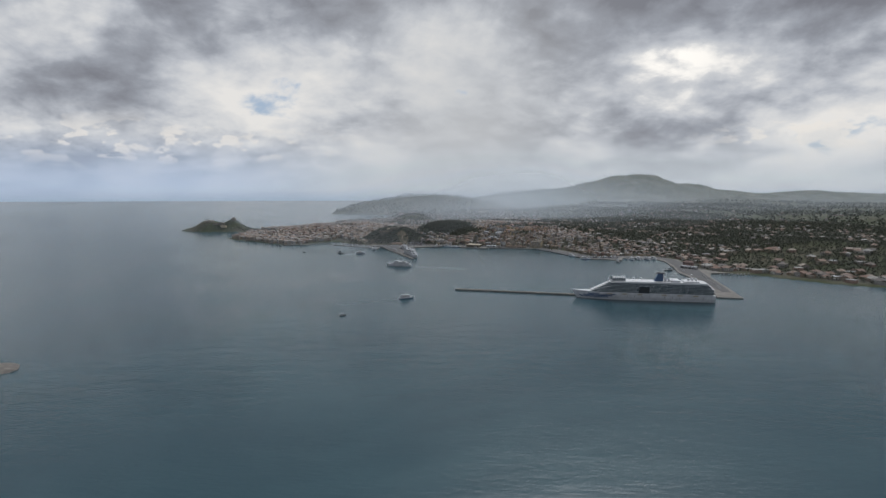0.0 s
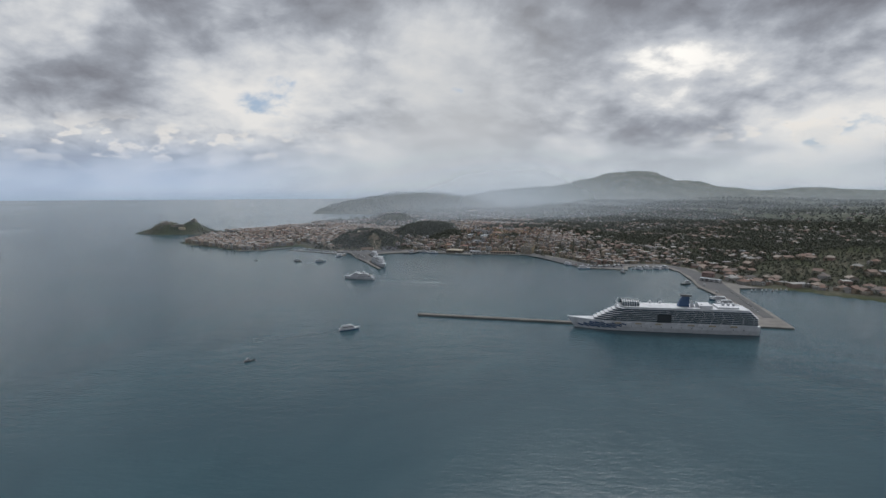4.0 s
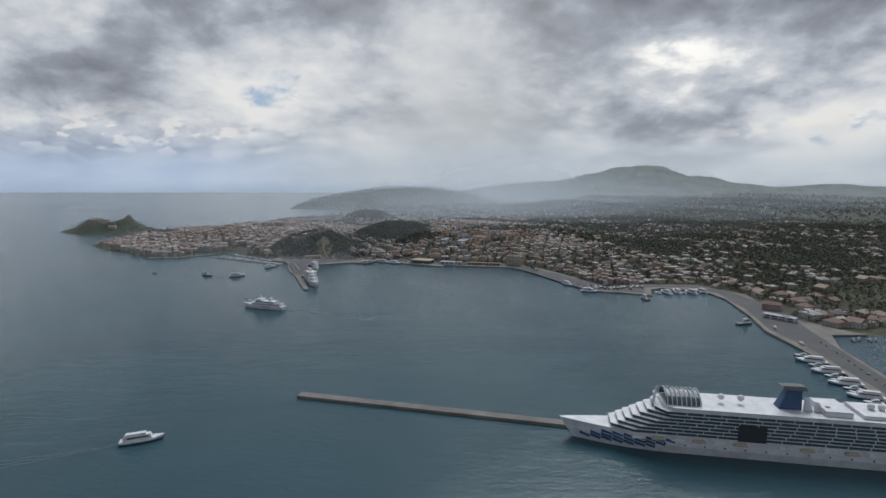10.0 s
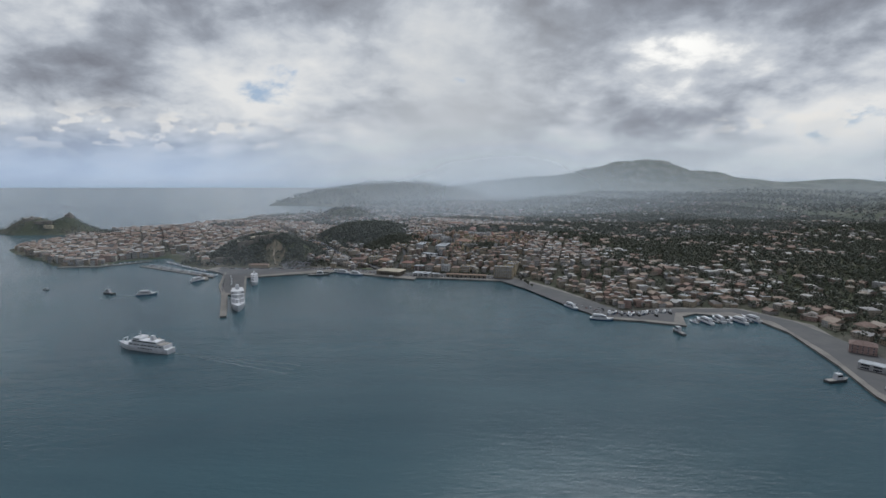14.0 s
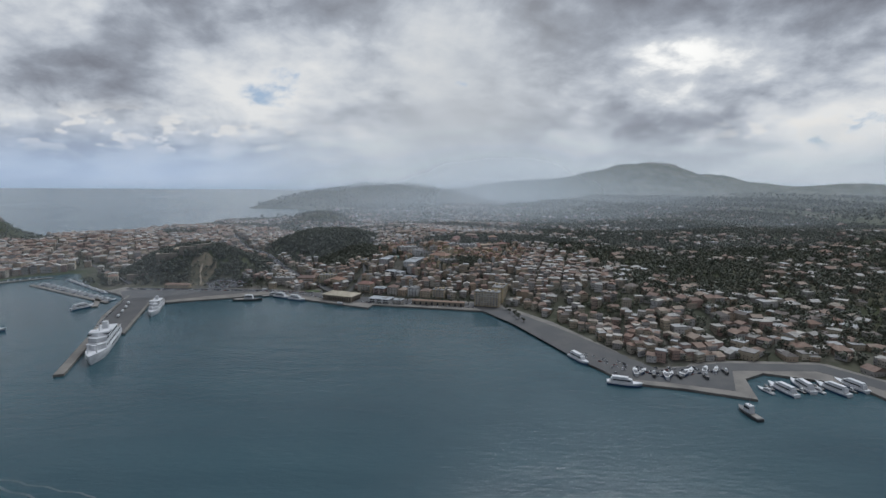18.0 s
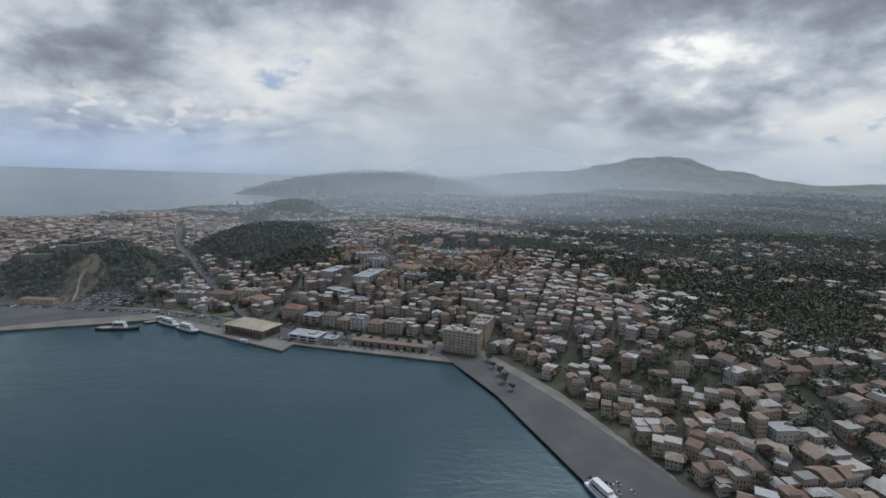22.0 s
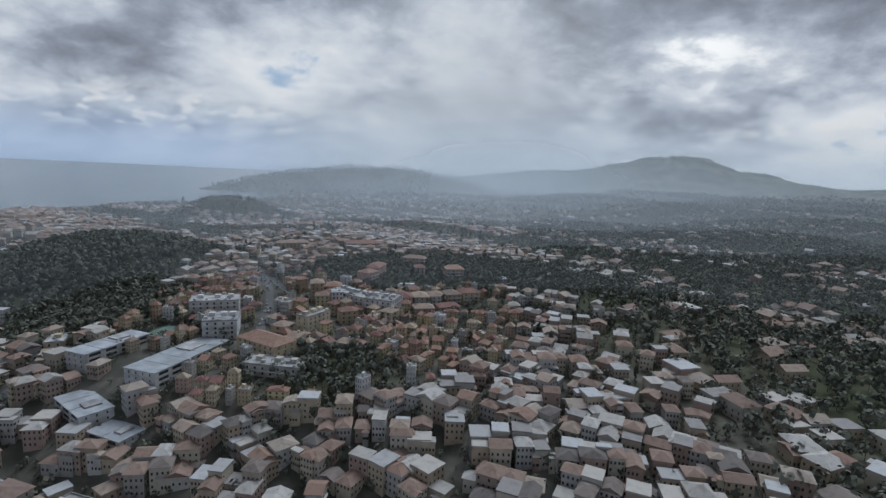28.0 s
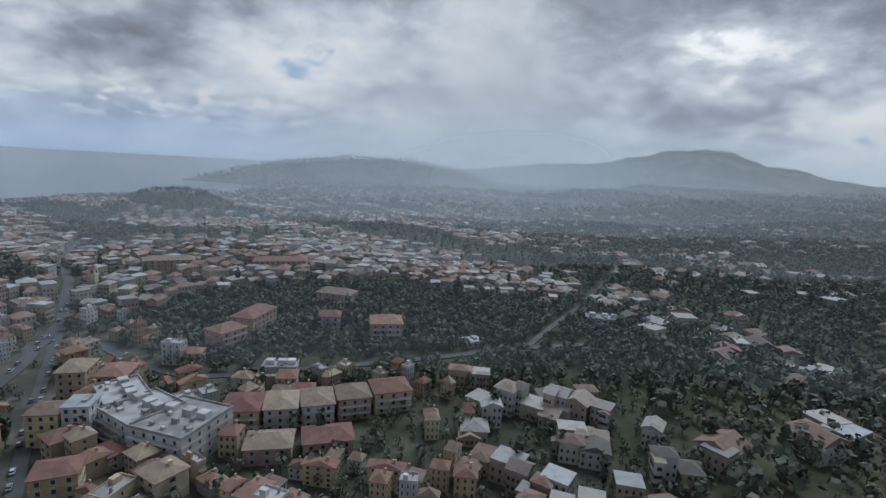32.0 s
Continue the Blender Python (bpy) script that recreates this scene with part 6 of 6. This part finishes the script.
lorry = truck()
lorry.matrix_basis = pose(-72, 1046, 1.4, 0, 0, 110)
for x, y, z, a in ((-67, 1032, 1.4, 112), (-78, 1060, 1.4, 110), (-62, 1018, 1.4, 108), (20, 1112, 1.31, 20), (100, 1056, 1.31, -25), (115, 1100, 3.2, -20), (372, 700, 1.31, 80), (380, 740, 1.31, 70)):
    copy_thing(lorry, pose(x, y, max(z, ground_at(x, y) if z > 2 else z), 0, 0, a))

# ---- trees ----


def leaves(x, y, z, rx, rz, per, size):
    """Leaf clumps of many crowns at once: small quads on uneven lumps."""
    n = len(x)
    g = rng.normal(size=(n, per, 3))
    g /= np.linalg.norm(g, axis=2, keepdims=True)
    lump = 1 + 0.35 * np.sin(g[:, :, 0] * 5 + x[:, None]) * np.cos(g[:, :, 1] * 4 + y[:, None])
    r = rng.uniform(0.55, 1.0, (n, per)) * lump
    c = np.stack([x[:, None] + g[:, :, 0] * r * rx[:, None], y[:, None] + g[:, :, 1] * r * rx[:, None], z[:, None] + g[:, :, 2] * r * rz[:, None]], -1).reshape(-1, 3)
    nrm = (g + rng.normal(scale=0.32, size=g.shape)).reshape(-1, 3)
    nrm /= np.linalg.norm(nrm, axis=1, keepdims=True)
    t = np.cross(nrm, rng.normal(size=nrm.shape))
    t /= np.linalg.norm(t, axis=1, keepdims=True)
    b = np.cross(nrm, t)
    s = (rng.uniform(0.6, 1.3, len(c)) * np.repeat(size, per))[:, None]
    v = np.stack([c - t * s - b * s * 0.6, c + t * s - b * s * 0.7, c + t * s * 0.7 + b * s, c - t * s * 0.8 + b * s * 0.8], 1).reshape(-1, 3)
    return v


def wood(name, label, x, y, per, lo, hi, material, slim=False):
    z = height(x, y)
    k = z > 0.5
    x, y, z = x[k], y[k], z[k]
    r = rng.uniform(lo, hi, x.size)
    rx, rz = (r * 0.28, r * 1.2) if slim else (r, r * rng.uniform(0.75, 1.1, x.size))
    v = leaves(x, y, z + rz + (0.2 if slim else r * 0.45), rx, rz, per, r * (0.18 if slim else 0.25))
    ob = thing(name, label, "trees", "", "stuff")
    soup("crowns", v, np.arange(len(v)).reshape(-1, 4), material, ob)
    t = np.array([(-0.12, -0.07), (0.12, -0.07), (0, 0.14)])
    lo3 = np.stack([x[:, None] + t[:, 0], y[:, None] + t[:, 1], np.repeat(z[:, None] - 0.6, 3, 1)], -1)
    hi3 = np.stack([x[:, None] + t[:, 0] * 0.6, y[:, None] + t[:, 1] * 0.6, np.repeat((z + r * 0.9)[:, None], 3, 1)], -1)
    v = np.concatenate([lo3, hi3], 1).reshape(-1, 3)
    f = np.array([(0, 1, 4, 3), (1, 2, 5, 4), (2, 0, 3, 5)])
    soup("trunks", v, (np.arange(x.size)[:, None, None] * 6 + f).reshape(-1, 4), m_bark, ob)


def scatter(x0, x1, y0, y1, gap, keep):
    x, y = np.meshgrid(np.arange(x0, x1, gap), np.arange(y0, y1, gap))
    x, y = x.ravel() + rng.uniform(-gap, gap, x.size) * 0.5, y.ravel() + rng.uniform(-gap, gap, y.size) * 0.5
    k = (rng.uniform(0, 1, x.size) < keep(x, y)) & off_street(x, y, 1.5) & free(x, y, -3) & (inland(x, y, QUAY) < -1)
    return x[k], y[k]


wood("woodland", "dense dark evergreen wood over the fortress hill", *scatter(-175, 8, 1135, 1255, 3.4, lambda x, y: 0.95 * bell(x, y, -82, 1190, 82, 57, 1.6) * (wave(x, y, 11, 0.4) < 0.75) * (1 - bell(x, y, -56, 1152, 11, 25, 3)) * (1 - bell(x, y, -88, 1164, 14, 6, 3)) * (1 - bell(x, y, -24, 1136, 22, 17, 3))), 64, 1.6, 2.8, m_leaf)
wood("woodland", "dense dark evergreen wood over the round hill", *scatter(-40, 125, 1205, 1360, 3.4, lambda x, y: 0.97 * bell(x, y, 42, 1282, 74, 68, 1.6) * (wave(x, y, 13, 2.4) < 0.9)), 64, 1.6, 2.8, m_leaf)
wood("woodland", "dark evergreen wood on the lower slope of the round hill", *scatter(50, 132, 1150, 1250, 3.3, lambda x, y: 0.95 * bell(x, y, 92, 1200, 36, 44, 2)), 60, 1.5, 2.6, m_leaf)
wood("woodland", "dark garden trees round the villas", *scatter(150, 420, 1236, 1375, 3.4, lambda x, y: 0.85 * bell(x, y, 266, 1290, 108, 58, 3)), 64, 1.1, 2.0, m_leaf)
wood("garden_trees", "dark trees scattered between the houses", *scatter(-480, 330, 890, 1560, 5.0, lambda x, y: (0.42 + 0.5 * (1 - urban(x, y))) * (inland(x, y) > 30)), 26, 0.9, 2.3, m_leaf)
wood("garden_trees", "olive and pine woods between scattered houses", *scatter(330, 1000, 880, 1600, 5.2, lambda x, y: (0.2 + 0.75 * (1 - urban(x, y))) * (inland(x, y) > 34)), 30, 1.8, 3.3, m_leaf)
wood("garden_trees", "trees of the outer town and the pine hill", *scatter(-320, 1000, 1560, 2000, 6.6, lambda x, y: (0.30 + 0.65 * (1 - urban(x, y))) * (inland(x, y) > 15)), 22, 2.0, 3.6, m_leaf)
wood("far_woods", "distant woods on the plain and the headland", *scatter(-450, 1500, 2000, 2900, 17.0, lambda x, y: (0.35 + 0.6 * (1 - urban(x, y))) * (inland(x, y) > 15)), 14, 4.0, 7.5, m_leaf)
wood("far_woods", "wooded slopes beyond the outer villages", *scatter(1000, 2400, 900, 3000, 26.0, lambda x, y: 0.7 * (inland(x, y) > 40)), 14, 5.0, 9.0, m_leaf)
wood("garden_trees", "dense dark grove between the terraces", *scatter(186, 236, 1112, 1166, 3.0, lambda x, y: 0.85 * bell(x, y, 212, 1140, 24, 20, 2)), 56, 1.1, 2.1, m_leaf)
wood("garden_trees", "leafy trees beside the school yard", *scatter(118, 160, 1158, 1182, 3.2, lambda x, y: 0.6), 50, 1.0, 1.8, m_leaf)
wood("cypresses", "slim dark cypresses standing above the gardens", *scatter(100, 700, 1150, 1700, 15.0, lambda x, y: 0.35 * (inland(x, y) > 50)), 40, 2.4, 4.0, m_cypress, True)


wood("garden_trees", "dark woods on the slopes above the new harbour", *scatter(420, 1000, 540, 880, 6.5, lambda x, y: 0.85 * (inland(x, y) > 26)), 26, 1.6, 3.0, m_leaf)
wood("garden_trees", "trees along the esplanade beside the old fortress", *scatter(-735, -400, 1490, 1650, 5.5, lambda x, y: (0.35 + 0.4 * (x > -560)) * (inland(x, y) > 7) * (np.hypot(x + 582, y - 1555) > 9)), 20, 1.6, 2.8, m_leaf)


wood("shrubs", "shrubs and small trees in yards between the houses", *scatter(40, 330, 1070, 1345, 2.8, lambda x, y: 0.42 * (inland(x, y) > 26)), 24, 0.45, 1.15, m_leaf)


def tree(kind):
    r, h = ((2.0, 2.6), (1.5, 2.2), (2.4, 2.4))[kind]
    ob = thing("tree", "dark leafy street tree with a bare trunk", "tree", "street trees")
    bm = bmesh.new()
    tube(bm, (0, 0, -0.3), (0.1, 0.05, h * 0.7), 0.22, 0.14, 7)
    for k in range(5):
        a = k * 1.26 + kind
        tube(bm, (0.1, 0.05, h * 0.6), (math.cos(a) * r * 0.6, math.sin(a) * r * 0.6, h + r * 0.3), 0.10, 0.04, 5)
    part("trunk", bm, m_bark, ob)
    px, py, pz = rng.normal(0, r * 0.42, 9), rng.normal(0, r * 0.42, 9), h + rng.uniform(0, r * 0.8, 9)
    v = leaves(px, py, pz, np.full(9, r * 0.5), np.full(9, r * 0.4), 55, np.full(9, 0.2))
    soup("crown", v, np.arange(len(v)).reshape(-1, 4), m_leaf, ob, kind="")
    return ob


saplings = [tree(k) for k in range(3)]
spots = [(66 + 8 * i, 1126 - 2.4 * i) for i in range(8)] + [(134 + 7.5 * i, 1074 - 1.8 * i) for i in range(11)] + [(305 + 9 * i, 918 + (i % 2) * 4) for i in range(9)] + [(246 - 2 * i, 1000 + 9 * i) for i in range(5)]
spots += [(-130 - 9 * i, 1146 + 9 * i) for i in range(8)] + [(150 + rng.uniform(0, 150), 1255 + rng.uniform(0, 40)) for i in range(40)] + [(-10 + 9 * i, 1128) for i in range(4)]
for i, (x, y) in enumerate(spots):
    m = pose(x, y, ground_at(x, y), 0, 0, rng.uniform(0, 360))
    if i < 3:
        saplings[i].matrix_basis = m
    else:
        copy_thing(saplings[i % 3], m)

# ---- islet and wakes ----
bm = bmesh.new()
bmesh.ops.create_icosphere(bm, subdivisions=3, radius=1.0)
for v in bm.verts:
    k = 1 + 0.22 * noise.noise(v.co * 2.3) + 0.12 * noise.noise(v.co * 6.0)
    v.co = Vector((v.co.x * 26 * k, v.co.y * 17 * k, v.co.z * 5.0 * k - 1.0))
islet = tagged(new("islet", mesh_of("islet", bm, m_rock)), "low brown rocky islet rising from the sea", "island")
islet.location = (-316, 352, 0)


def wake(x, y, turn, length, spread):
    """Two thin ridges of disturbed water behind a moving vessel."""
    ob = thing("wake", "pale ripples trailing behind a moving vessel", "wake", "", "stuff")
    for s in (-1, 1, 0):
        bm = bmesh.new()
        n = 24
        rows = []
        for k in range(n + 1):
            f = k / n
            w = (0.25 + 0.9 * f) * (1 - f * 0.7)
            off = s * spread * f + 0.5 * math.sin(k * 1.7 + s)
            rows.append([bm.verts.new((-f * length, off + q * w, 0.03 + (0.04 * (1 - f) if q == 0 else 0))) for q in (-1, 0, 1)])
        for a, b in zip(rows, rows[1:]):
            for i in range(2):
                bm.faces.new((a[i], b[i], b[i + 1], a[i + 1]))
        part("ripple", bm, m_foam, ob)
    ob.matrix_basis = pose(x, y, 0, 0, 0, turn)


m_foam = mat("broken pale water", (0.06, 0.09, 0.10), (0.035, 0.06, 0.07), 0.35, scale=0.9, fine=5)
wake(-25, 817, 160, 90, 7)
wake(-33, 574, 20, 70, 5)
wake(-128, 984, 20, 40, 3)
